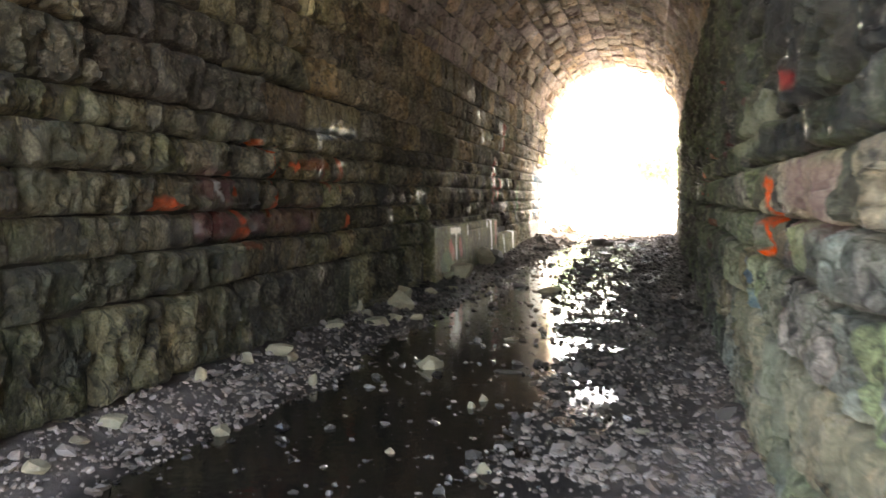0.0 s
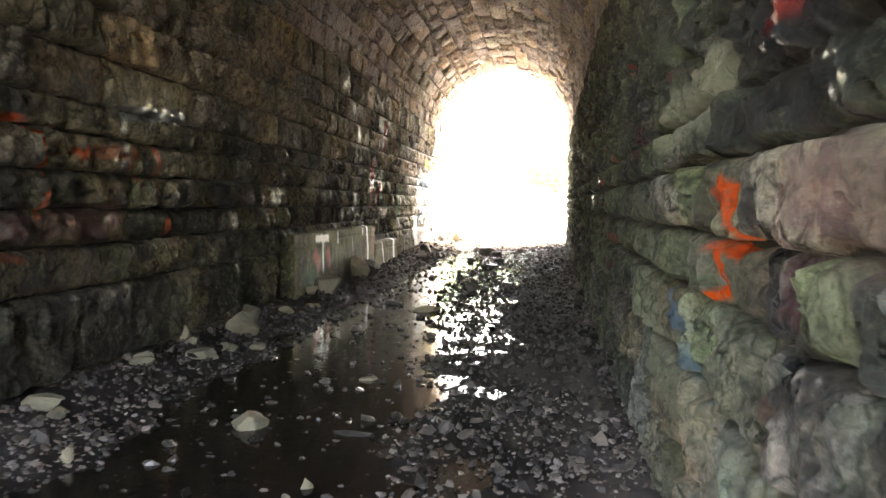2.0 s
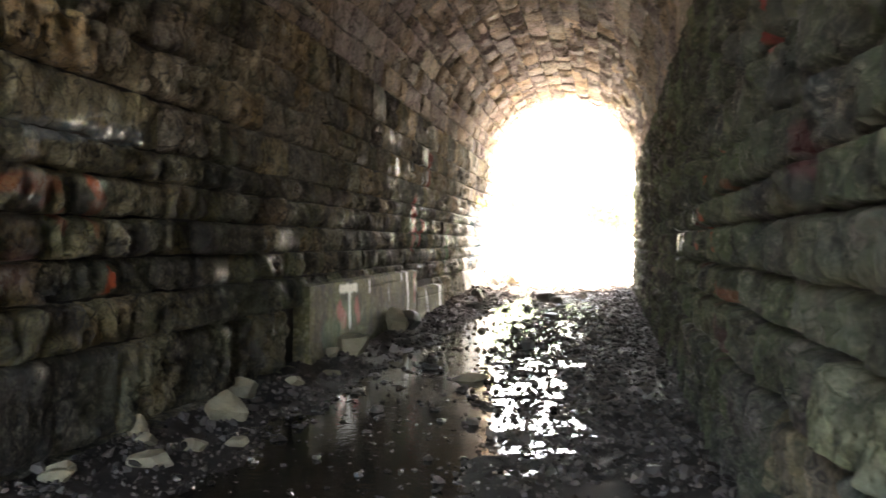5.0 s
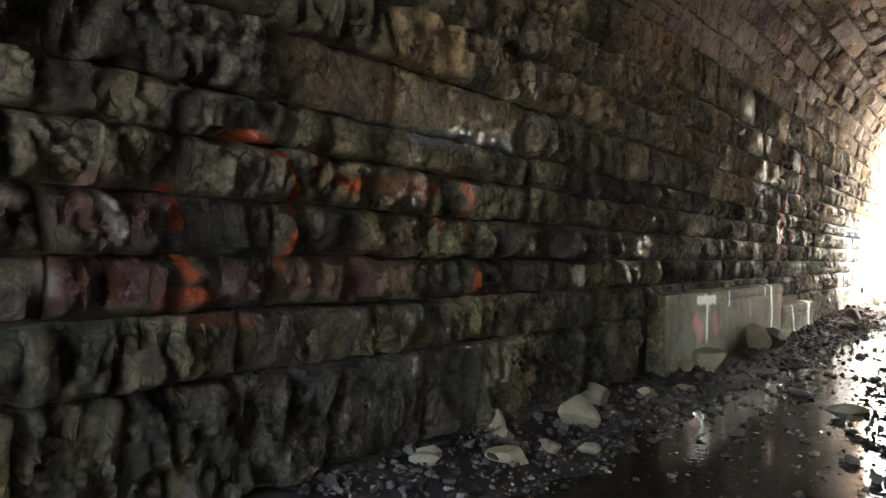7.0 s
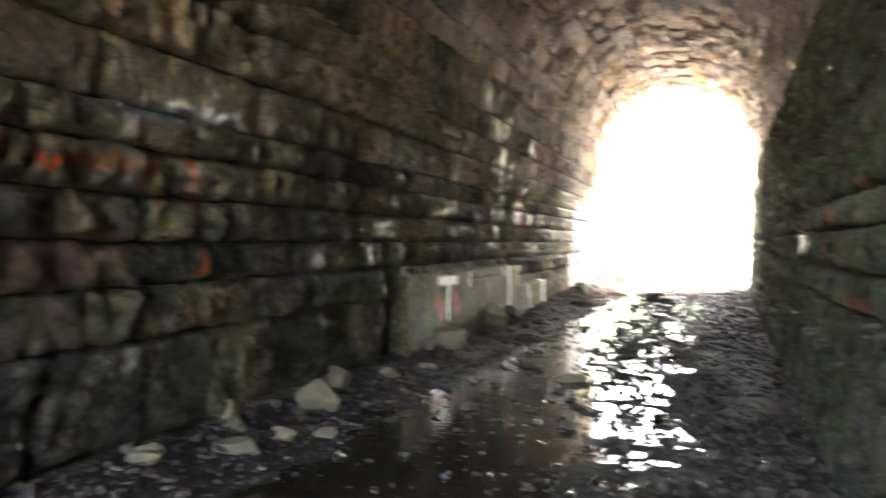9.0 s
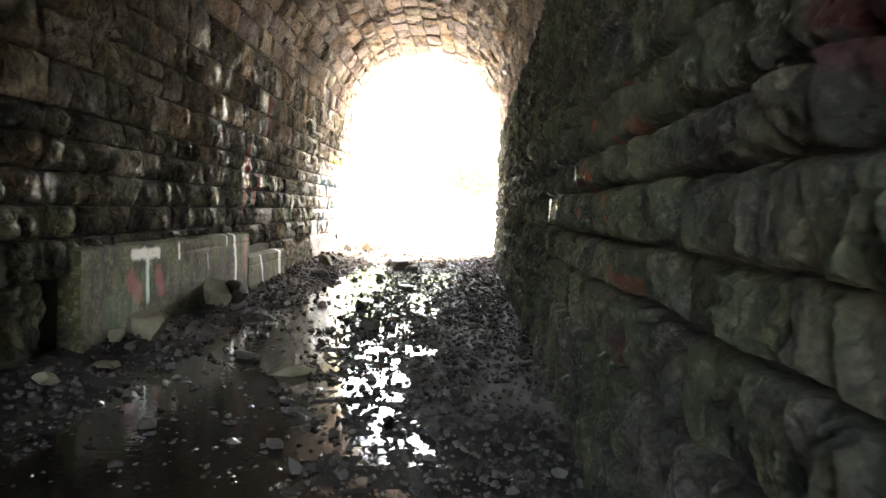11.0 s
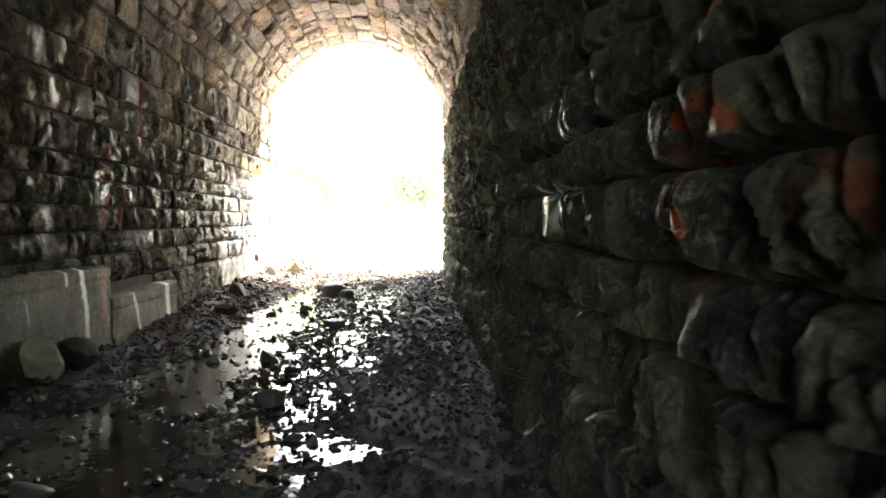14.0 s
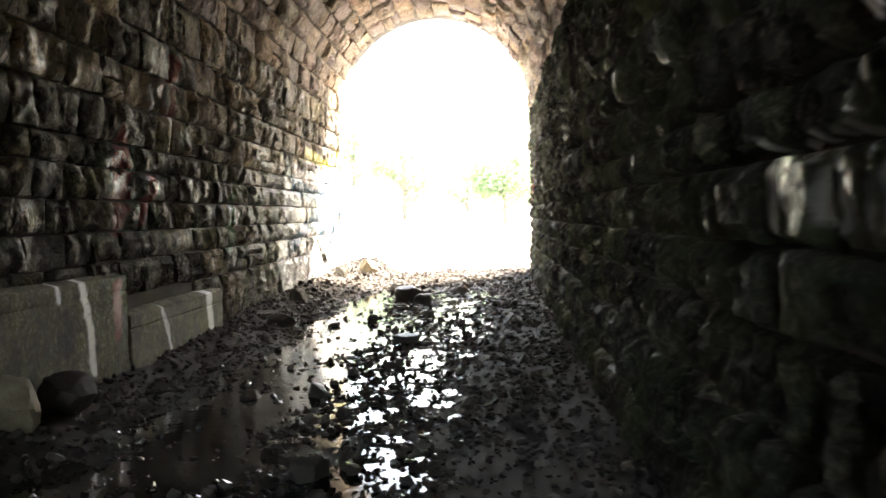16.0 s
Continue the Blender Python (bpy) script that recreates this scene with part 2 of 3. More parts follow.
def value_noise(x, y, seed=0, octaves=3):
    """Smooth noise from 0 to 1 over arrays."""
    total, amp, norm = 0, 1.0, 0
    for o in range(octaves):
        ix, iy = np.floor(x), np.floor(y)
        fx, fy = x - ix, y - iy
        fx, fy = fx * fx * (3 - 2 * fx), fy * fy * (3 - 2 * fy)
        a, b = lattice(ix, iy, seed + o), lattice(ix + 1, iy, seed + o)
        c, d = lattice(ix, iy + 1, seed + o), lattice(ix + 1, iy + 1, seed + o)
        total = total + amp * ((a * (1 - fx) + b * fx) * (1 - fy) + (c * (1 - fx) + d * fx) * fy)
        norm += amp
        x, y, amp = x * 2.03 + 7.1, y * 2.03 + 3.7, amp * 0.5
    return total / norm


# ---- the plan: a straight bore along y, opening to daylight at both ends ----
Y_BACK, Y_END = -0.6, 31.0
SPRING = 3.95


def x_west(y):
    return -3.50 + 0.0070 * y


def x_east(y):
    return 0.60 + 0.0210 * y


def west(u, v, w):
    return np.stack([x_west(u) + w, u, v], -1)


def east(u, v, w):
    return np.stack([x_east(u) - w, u, v], -1)


def vault(u, v, w):
    c, r = (x_west(u) + x_east(u)) / 2, (x_east(u) - x_west(u)) / 2
    a = v * math.pi
    return np.stack([c - (r - w) * np.cos(a), u, SPRING + (r - w) * np.sin(a)], -1)


ORANGE, RED, BLUE, WHITE, DULL = (0.85, 0.12, 0.02), (0.42, 0.035, 0.03), (0.12, 0.24, 0.36), (0.85, 0.85, 0.82), (0.45, 0.09, 0.03)
SPRAY = (0.72, 0.10, 0.02)
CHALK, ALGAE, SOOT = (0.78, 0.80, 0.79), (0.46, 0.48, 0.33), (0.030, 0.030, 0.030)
MAROON, YELLOW, PINK, GREEN = (0.14, 0.035, 0.04), (0.65, 0.6, 0.06), (0.36, 0.20, 0.19), (0.08, 0.25, 0.09)
# strokes of spray paint, stains and painted glints: colour, half width, cover, points (y, z)
PAINT_W = [
    (SOOT, 0.10, 0.7, [(6.85, 2.10), (7.12, 2.12)]), (SOOT, 0.10, 0.7, [(6.85, 1.52), (7.0, 1.45)]), (MAROON, 0.13, 0.6, [(6.05, 1.62), (6.35, 1.6)]), (MAROON, 0.13, 0.7, [(6.0, 1.3), (6.4, 1.28)]),
    (MAROON, 0.13, 0.55, [(7.35, 1.3), (7.75, 1.28), (8.3, 1.34)]), (MAROON, 0.10, 0.5, [(6.6, 1.25), (7.1, 1.3)]),
    (SPRAY, 0.028, 0.95, [(6.77, 1.95), (6.82, 2.0), (6.96, 2.01), (7.08, 2.0), (7.21, 1.92), (7.3, 1.81), (7.32, 1.72)]), (SPRAY, 0.028, 0.7, [(7.33, 1.66), (7.34, 1.6), (7.28, 1.48), (7.26, 1.35)]),
    (SPRAY, 0.04, 0.75, [(6.52, 1.70), (6.56, 1.64), (6.57, 1.55)]), (SPRAY, 0.035, 0.75, [(6.59, 1.38), (6.63, 1.30)]), (SPRAY, 0.035, 0.8, [(6.64, 1.22), (6.74, 1.21)]), (SPRAY, 0.06, 0.35, [(6.49, 1.19), (6.8, 1.2)]),
    (DULL, 0.035, 0.6, [(6.62, 1.08), (6.85, 1.09), (7.05, 1.05)]), (SPRAY, 0.03, 0.6, [(7.46, 2.02), (7.47, 1.82)]), (SPRAY, 0.022, 0.8, [(7.69, 1.87), (7.74, 1.78), (7.8, 1.87)]),
    (DULL, 0.06, 0.45, [(7.85, 1.84), (8.62, 1.87)]), (DULL, 0.05, 0.55, [(8.45, 1.76), (8.6, 1.88)]), (SPRAY, 0.05, 0.7, [(9.0, 1.92), (9.07, 1.84)]), (DULL, 0.06, 0.5, [(9.0, 1.72), (9.1, 1.8)]),
    (DULL, 0.04, 0.6, [(8.66, 1.68), (8.66, 1.58)]), (DULL, 0.05, 0.5, [(9.03, 1.62), (9.07, 1.58)]), (SPRAY, 0.035, 0.75, [(9.17, 1.33), (9.13, 1.18)]),
    (WHITE, 0.03, 0.55, [(6.16, 1.62), (6.24, 1.50)]), (WHITE, 0.05, 0.3, [(6.8, 1.28), (6.85, 1.24)]), (WHITE, 0.04, 0.3, [(5.93, 1.35), (5.95, 1.25)]),
    (SPRAY, 0.06, 0.75, [(5.38, 1.45), (5.46, 1.48), (5.58, 1.44)]),
    (RED, 0.20, 0.65, [(19.0, 2.15), (18.85, 1.55)]), (RED, 0.10, 0.6, [(19.6, 1.9), (19.4, 1.55)]), (RED, 0.14, 0.5, [(20.3, 3.2), (20.2, 2.7)]),
    # white strokes above z 2.5 are glints of wet stone, painted in
    (GREEN, 0.16, 0.55, [(22.3, 1.75), (22.2, 1.2)]), (WHITE, 0.03, 0.8, [(19.7, 3.0), (19.75, 2.6)]), (WHITE, 0.03, 0.8, [(20.1, 3.0), (20.2, 2.5)]),
    (WHITE, 0.05, 0.7, [(17.4, 2.95), (17.5, 2.7)]), (CHALK, 0.62, 1.3, [(25.4, 0.8), (30.6, 0.9)]), (CHALK, 0.55, 1.3, [(25.7, 1.8), (30.6, 2.0)]),
    # the grey-blue stroke at y 8.3 to 9.6 paints the wet stone's sheen
    (SOOT, 0.07, 0.9, [(25.2, 1.5), (26.5, 0.7), (27.5, 1.3), (28.6, 0.6)]), (BLUE, 0.16, 0.9, [(25.6, 1.0), (27.8, 1.5), (29.0, 0.8), (30.4, 1.6)]), ((0.20, 0.25, 0.30), 0.07, 0.6, [(8.3, 2.18), (9.0, 2.25), (9.6, 2.27)]), (BLUE, 0.14, 0.9, [(25.9, 2.1), (28.2, 1.9), (29.6, 2.3)]),
    (YELLOW, 0.12, 0.7, [(27.0, 2.75), (29.0, 2.6), (30.5, 2.9)]),
]
PAINT_E = [
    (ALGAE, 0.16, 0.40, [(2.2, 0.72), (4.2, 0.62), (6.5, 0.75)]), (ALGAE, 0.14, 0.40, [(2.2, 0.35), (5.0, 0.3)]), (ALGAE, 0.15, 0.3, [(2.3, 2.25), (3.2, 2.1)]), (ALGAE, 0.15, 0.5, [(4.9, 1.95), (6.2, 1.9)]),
    (SOOT, 0.30, 0.9, [(4.9, 2.6), (4.3, 2.3), (3.9, 2.05)]), (SOOT, 0.10, 0.8, [(4.25, 1.5), (4.0, 1.2), (3.7, 1.1)]), (SOOT, 0.30, 0.8, [(6.4, 2.9), (3.6, 2.75)]), (SOOT, 0.10, 0.8, [(3.0, 1.80), (4.1, 1.82), (4.7, 1.78)]), (SOOT, 0.16, 0.85, [(2.6, 2.08), (3.7, 2.1), (4.7, 2.02)]), (SOOT, 0.2, 0.8, [(2.6, 2.5), (4.6, 2.42)]), (SOOT, 0.06, 0.8, [(3.62, 1.66), (3.58, 1.45)]), (SOOT, 0.07, 0.75, [(3.35, 1.36), (3.3, 1.2)]), (SOOT, 0.15, 0.6, [(8.2, 2.3), (7.6, 2.5)]),
    (ORANGE, 0.045, 1.8, [(4.74, 1.57), (4.64, 1.56), (4.56, 1.53)]), (ORANGE, 0.030, 1.6, [(4.86, 1.56), (4.78, 1.50), (4.73, 1.46)]), (ORANGE, 0.028, 1.6, [(4.6, 1.52), (4.55, 1.46), (4.52, 1.42)]),
    (ORANGE, 0.030, 0.8, [(4.92, 1.37), (4.7, 1.365), (4.52, 1.37)]), (ORANGE, 0.032, 1.4, [(4.72, 1.35), (4.6, 1.33)]), (ORANGE, 0.016, 1.6, [(4.84, 1.34), (4.85, 1.18)]),
    (BLUE, 0.07, 0.6, [(6.04, 1.03), (5.56, 0.93), (5.32, 0.85)]), (BLUE, 0.05, 0.6, [(5.0, 0.92), (4.86, 0.84)]), (PINK, 0.14, 0.5, [(3.7, 1.55), (3.2, 1.5)]),
    (RED, 0.05, 0.7, [(8.45, 2.79), (8.3, 2.55)]), (MAROON, 0.08, 0.7, [(5.95, 2.3), (6.1, 2.1)]), (MAROON, 0.09, 0.5, [(3.95, 1.6), (3.9, 1.3)]),
    (RED, 0.05, 0.6, [(4.2, 2.05), (3.9, 2.0)]), (MAROON, 0.1, 0.55, [(7.6, 2.0), (7.3, 1.8)]), (MAROON, 0.05, 0.6, [(4.1, 0.96), (3.95, 0.85)]),
    (ORANGE, 0.03, 0.8, [(11.3, 1.88), (11.3, 1.80), (11.24, 1.74)]), (ORANGE, 0.03, 0.7, [(11.24, 1.67), (11.24, 1.60), (11.21, 1.52), (11.16, 1.43)]), (ORANGE, 0.022, 0.8, [(11.05, 1.74), (11.02, 1.79), (10.96, 1.80), (10.89, 1.75)]),
    (MAROON, 0.12, 0.6, [(11.35, 1.62), (11.3, 1.45)]), (DULL, 0.035, 0.5, [(10.7, 1.56), (10.58, 1.64)]), (DULL, 0.035, 0.7, [(11.1, 1.82), (10.91, 1.76)]), (ORANGE, 0.025, 0.7, [(11.07, 2.1), (11.1, 2.05)]),
    (DULL, 0.04, 0.6, [(10.54, 1.66), (10.28, 1.5)]), (DULL, 0.04, 0.35, [(9.81, 1.95), (9.5, 1.92)]),
    (DULL, 0.04, 0.3, [(10.23, 1.24), (9.6, 1.2)]), (MAROON, 0.08, 0.35, [(10.1, 1.1), (9.8, 0.8)]), (DULL, 0.03, 0.7, [(10.2, 2.2), (10.3, 1.9)]),
    # white glints and the bright reflection off the seeping stone, painted as strokes
    (WHITE, 0.012, 1.0, [(11.47, 1.86), (11.42, 1.77)]), (WHITE, 0.012, 0.7, [(13.1, 2.01), (13.02, 1.83)]),
    *[(WHITE, 0.030, 1.5, [(13.80 - 0.115 * k, 1.60 - 0.02 * (k % 3)), (13.80 - 0.115 * k, 1.48 + 0.02 * (k % 2))]) for k in range(7)],
    *[(WHITE, 0.030, 1.5, [(13.82 - 0.14 * k, 1.70 - 0.015 * (k % 2)), (13.78 - 0.14 * k, 1.66)]) for k in range(6)],
    (RED, 0.10, 0.6, [(29.5, 2.2), (30.3, 1.7)]),
]
PAINT_C = [
    (WHITE, 0.035, 1.3, [(17.46, 1.0), (17.49, 0.9)]), (WHITE, 0.055, 1.5, [(17.85, 1.0), (17.98, 0.6), (18.02, 0.25)]), (WHITE, 0.05, 1.4, [(19.52, 0.58), (19.66, 0.36)]),
    (WHITE, 0.03, 1.3, [(19.66, 0.4), (19.7, 0.18)]), (WHITE, 0.09, 1.5, [(20.92, 0.62), (21.0, 0.2)]), (WHITE, 0.06, 1.3, [(14.15, 0.92), (14.85, 0.90)]),
    (WHITE, 0.045, 1.3, [(14.52, 0.9), (14.57, 0.42)]), (RED, 0.12, 0.8, [(14.1, 0.65), (14.3, 0.5)]), (RED, 0.10, 0.7, [(14.85, 0.68), (14.95, 0.5)]),
    (RED, 0.09, 0.5, [(18.5, 0.9), (18.5, 0.5)]), (WHITE, 0.035, 1.0, [(15.5, 0.95), (15.52, 0.82)]), (WHITE, 0.02, 0.6, [(16.6, 0.8), (16.65, 0.6)]), (GREEN, 0.2, 0.3, [(13.6, 0.4), (14.2, 0.3)]),
]
# seeping places: y, z, half length, half height, wetness
WET_W = [(9.15, 2.27, 0.75, 0.13, 1.0), (19.9, 3.0, 0.3, 0.4, 0.5), (17.4, 2.85, 0.2, 0.3, 0.45), (11.8, 1.4, 0.8, 0.3, 0.6), (24.5, 2.0, 2.0, 1.2, 0.5)]
WET_E = [(13.4, 1.58, 0.5, 0.14, 1.0), (11.4, 1.8, 0.15, 0.12, 0.9), (3.8, 2.0, 0.5, 0.3, 0.6), (9.0, 2.2, 0.7, 0.3, 0.6), (13.0, 2.0, 0.3, 0.25, 0.8)]


def stroke_colour(y, z, strokes):
    """Colour and cover of the paint, stains and painted glints at places on a wall."""
    out = np.zeros((len(y), 4))
    for colour, half, cover, pts in strokes:
        if y.max() < min(p[0] for p in pts) - half * 2 or y.min() > max(p[0] for p in pts) + half * 2:
            continue
        d = np.full(len(y), 9.0)
        for (ay, az), (by, bz) in zip(pts, pts[1:]):
            k = np.clip(((y - ay) * (by - ay) + (z - az) * (bz - az)) / ((by - ay) ** 2 + (bz - az) ** 2), 0, 1)
            d = np.minimum(d, np.hypot(y - ay - k * (by - ay), z - az - k * (bz - az)))
        d = d + (value_noise(y * 14, z * 14, 5) - 0.5) * half * 0.9
        a = np.clip(cover * (1 - smoothstep(half * 0.65, half * 1.25, d)), 0, 1)[:, None]
        out[:, :3] = out[:, :3] * (1 - a) + np.array(colour) * a
        out[:, 3:] = np.maximum(out[:, 3:], a)
    a = np.maximum(out[:, 3:], 1e-4)
    out[:, :3] = np.where(out[:, 3:] > 0, np.clip(out[:, :3] / a, 0, 1), 0)
    return out


def block(rng, place, u0, u1, v0, v1, vscale, step, flip, strokes, wets, proud=0.05, relief=1.0, lift=0.0, ledge=0.06, ripple=0.0, smooth_at=(), pallor=None, plainness=0.2):
    """One rock-faced stone: a chipped front with sunk edges and sides running back into the wall."""
    L, H = u1 - u0, (v1 - v0) * vscale
    nu, nv = max(4, int(math.ceil(L / step)) + 1), max(4, int(math.ceil(H / step)) + 1)
    # rows closer together at the edges, for a crisp arris
    su, sv = np.linspace(0, 1, nu), np.linspace(0, 1, nv)
    su[1], su[-2], sv[1], sv[-2] = 0.012 / L, 1 - 0.012 / L, 0.012 / H, 1 - 0.012 / H
    a, b = [g.ravel() for g in np.meshgrid(su, sv)]
    gap, seed = 0.004, int(rng.integers(1 << 20))
    lu, lv = a * L, b * H
    wob = (value_noise((u0 + lu) * 5, lv * 5 + seed, seed, 2) - 0.5) * 0.03
    wob2 = (value_noise((u0 + lu) * 5 + 31, lv * 5 + seed, seed + 9, 2) - 0.5) * 0.03
    tilt = rng.normal(0, 0.012)
    uu = u0 + gap + lu * (1 - 2 * gap / L) + wob + tilt * (b - 0.5)
    hh = gap + lv * (1 - 2 * gap / H) + wob2 + rng.normal(0, 0.008) * (a - 0.5)
    # a dressed stone is nearly flat, a rock-faced one bulges and is cleaved into facets
    um, vm = (u0 + u1) / 2, (v0 + v1) / 2
    dressed = any(p < um < q and r < vm < t for p, q, r, t in smooth_at) or (rng.random() < plainness and L < 1.3)
    rough = relief * (0.42 if dressed else rng.uniform(0.8, 1.3))
    k = int(np.clip(L * H * 42, 3, 22))
    sx, sy = rng.uniform(0, L, k), rng.uniform(0, H, k)
    wu = lu + (value_noise(lu * 9 + seed, lv * 9, seed + 3, 2) - 0.5) * 0.09
    wv = lv + (value_noise(lu * 9, lv * 9 + seed, seed + 4, 2) - 0.5) * 0.11
    d = ((wu[:, None] - sx) * 1.7) ** 2 + ((wv[:, None] - sy) * 0.95) ** 2
    h, gu, gv = rng.normal(0, 0.022, k), rng.normal(0, 0.30, k), rng.normal(0, 0.20, k)
    weight = np.exp(-(d - d.min(1, keepdims=True)) / 0.0004)
    face = np.clip(((h + gu * (lu[:, None] - sx) + gv * (lv[:, None] - sy)) * weight).sum(1) / weight.sum(1), -0.06, 0.07)
    eu, ev = np.minimum(lu, L - lu), np.minimum(lv, H - lv)
    edge = np.minimum(eu, ev)
    soft = 0.008 + 0.026 * value_noise(lu * 6 + seed, lv * 6, seed + 6, 2)
    swell = proud * (0.1 if dressed else rng.uniform(0.2, 0.9)) * smoothstep(0, 0.06 + 0.05 * rng.random(), eu) ** 0.8 * smoothstep(0, 0.05 + 0.04 * rng.random(), ev) ** 0.8
    w = lift + proud * rng.uniform(-0.3, 0.7) + swell + rough * (face + (value_noise(lu * 10, lv * 8, seed + 7, 4) - 0.5) * 0.062 + (value_noise(lu * 27, lv * 21, seed + 8, 3) - 0.5) * 0.042)
    if ripple and not dressed:
        # lumps parted by upright crevices, with broken ridges on them
        bent = lu + (value_noise(lu * 3, lv * 5, seed + 12, 2) - 0.5) * 0.20 + lv * rng.normal(0, 0.16)
        crease = np.abs(value_noise(bent * 10, lv * 2.0, seed + 13, 2) - 0.5) * 2
        w = w - ripple * (1 - smoothstep(0, 0.17, crease)) + 0.1 * ripple
        w = w - 0.6 * ripple * np.abs(value_noise(bent * 22, lv * 4, seed + 14, 3) - 0.5) * 2 + 0.15 * ripple
    w = 0.15 * np.tanh(np.maximum(w, -0.02) / 0.15) - 0.068 * (1 - smoothstep(0, 1, edge / soft)) ** 1.2 - (ledge - 0.06) * (1 - smoothstep(0, 1, ev / (soft * 1.4))) ** 1.2
    ring = np.concatenate([np.arange(nu), np.arange(1, nv) * nu + nu - 1, (nv - 1) * nu + np.arange(nu - 2, -1, -1), np.arange(nv - 2, 0, -1) * nu])
    uu, hh, w = np.concatenate([uu, uu[ring]]), np.concatenate([hh, hh[ring]]), np.concatenate([w, np.full(len(ring), -0.16)])
    co = place(uu, v0 + hh / vscale, w)
    i = (np.arange(nv - 1)[:, None] * nu + np.arange(nu - 1)).ravel()
    quads = np.stack([i, i + 1, i + nu + 1, i + nu], 1)
    back = nu * nv + np.arange(len(ring))
    quads = np.concatenate([quads, np.stack([ring, back, np.roll(back, -1), np.roll(ring, -1)], 1)])
    if flip:
        quads = quads[:, ::-1]
    wet = np.zeros(len(uu))
    for wy, wz, ry, rz, amount in wets:
        wet = np.maximum(wet, amount * (1 - smoothstep(0.5, 1.2, np.hypot((co[:, 1] - wy) / ry, (co[:, 2] - wz) / rz) + (value_noise(uu * 8, hh * 8, 11) - 0.5) * 0.8)))
    pale = rng.uniform(0, 1) + (pallor(um, vm) if pallor else 0)
    tint = np.stack([np.full(len(uu), pale), np.full(len(uu), rng.uniform(0, 1)), wet, np.ones(len(uu))], 1)
    return co, quads, tint, stroke_colour(co[:, 1], co[:, 2], strokes)


def masonry(owner, mat, place, levels, vscale, flip, strokes, wets, seed, step_at, single, length, rest_name, rest_label, skip=None, proud=0.05, relief=1.0, sway=0.012, ledge=0.06, ripple=0.0, joints=(), smooth_at=(), pallor=None, plainness=0.2, calm=None):
    """Lays courses of stones from level to level: single ones as parts of the wall, the others joined."""
    rng = np.random.default_rng(seed)
    rest, count = [], 0
    joints = dict(joints)
    for v0, v1 in zip(levels, levels[1:]):
        known = list(joints.get(v0, ()))
        fixed_from = known[0] - 0.05 if known else Y_END
        u = Y_BACK - rng.uniform(0, 0.4) + 0.4
        lift = rng.uniform(-0.4, 1.0) * sway
        while u < Y_END - 0.02:
            run = rng.uniform(*length) * (1.45 if v0 < 0.5 and vscale == 1.0 else 1.0) * (1.25 if rng.random() < 0.2 else 1.0)
            u1 = u + run if Y_END - u - run > 0.3 else Y_END
            while known and known[0] < u + 0.1:
                known.pop(0)
            if known and (known[0] < u1 + 0.25 or u >= fixed_from):
                u1 = known.pop(0)
            bits = [(v0, v1)]
            if 0.3 < (v1 - v0) * vscale < 0.6 and not (joints and 3 < u < 12) and rng.random() < 0.13:
                m = v0 + (v1 - v0) * rng.uniform(0.4, 0.6)
                bits = [(v0, m), (m, v1)]
            for a, b in bits:
                mid = (u + u1) / 2
                if skip and skip(mid, (a + b) / 2):
                    continue
                flat = calm(mid) if calm else 1.0
                made = block(rng, place, u, u1, a, b, vscale, step_at(mid, a), flip, strokes, wets, proud * flat, relief * flat, lift, ledge, ripple * flat, smooth_at, pallor, plainness)
                if single(mid, a) and count < 300:
                    part("stone", mesh_of("stone", made[0], made[1], mat, made[2], made[3]), owner)
                    count += 1
                else:
                    rest.append(made)
            u = u1
    base = np.cumsum([0] + [len(m[0]) for m in rest])
    me = mesh_of(rest_name, np.concatenate([m[0] for m in rest]), np.concatenate([m[1] + o for m, o in zip(rest, base)]), mat,
                 np.concatenate([m[2] for m in rest]), np.concatenate([m[3] for m in rest]))
    return me, rest_label


def sheet_solid(name, rows_in, rows_out, mat):
    """A thick shell between two profiles swept along y: each row is a list of points at one y."""
    bm = bmesh.new()
    n = len(rows_in[0])
    loops = [[bm.verts.new(p) for p in ri] + [bm.verts.new(p) for p in reversed(ro)] for ri, ro in zip(rows_in, rows_out)]
    for a, b in zip(loops, loops[1:]):
        for i in range(2 * n):
            j = (i + 1) % (2 * n)
            bm.faces.new((a[i], a[j], b[j], b[i]))
    bm.faces.new(loops[0])
    bm.faces.new(loops[-1][::-1])
    bmesh.ops.recalc_face_normals(bm, faces=bm.faces)
    me = bpy.data.meshes.new(name)
    bm.to_mesh(me)
    bm.free()
    me.materials.append(mat)
    return new(name, me)


ENDS = (Y_BACK, Y_END)
wall_west = tagged(sheet_solid("wall_west", [[(x_west(y) - 0.06, y, z) for z in (-0.6, SPRING)] for y in ENDS], [[(x_west(y) - 0.7, y, z) for z in (-0.6, SPRING)] for y in ENDS], MORTAR),
                   "dark damp rock-faced sandstone tunnel wall with orange graffiti", "wall", kind="structure")
wall_east = tagged(sheet_solid("wall_east", [[(x_east(y) + 0.06, y, z) for z in (-0.6, SPRING)] for y in ENDS], [[(x_east(y) + 0.7, y, z) for z in (-0.6, SPRING)] for y in ENDS], MORTAR),
                   "mossy grey-green rock-faced tunnel wall with faded spray paint", "wall", kind="structure")


def arc(y, grow):
    c, r = (x_west(y) + x_east(y)) / 2, (x_east(y) - x_west(y)) / 2 + grow
    return [(c - r * math.cos(math.pi * i / 24), y, SPRING + r * math.sin(math.pi * i / 24)) for i in range(25)]


vault_shell = tagged(sheet_solid("ceiling", [arc(y, 0.035) for y in ENDS], [arc(y, 0.7) for y in ENDS], MORTAR),
                     "barrel vault of rough brownish stone courses", "ceiling", kind="structure")


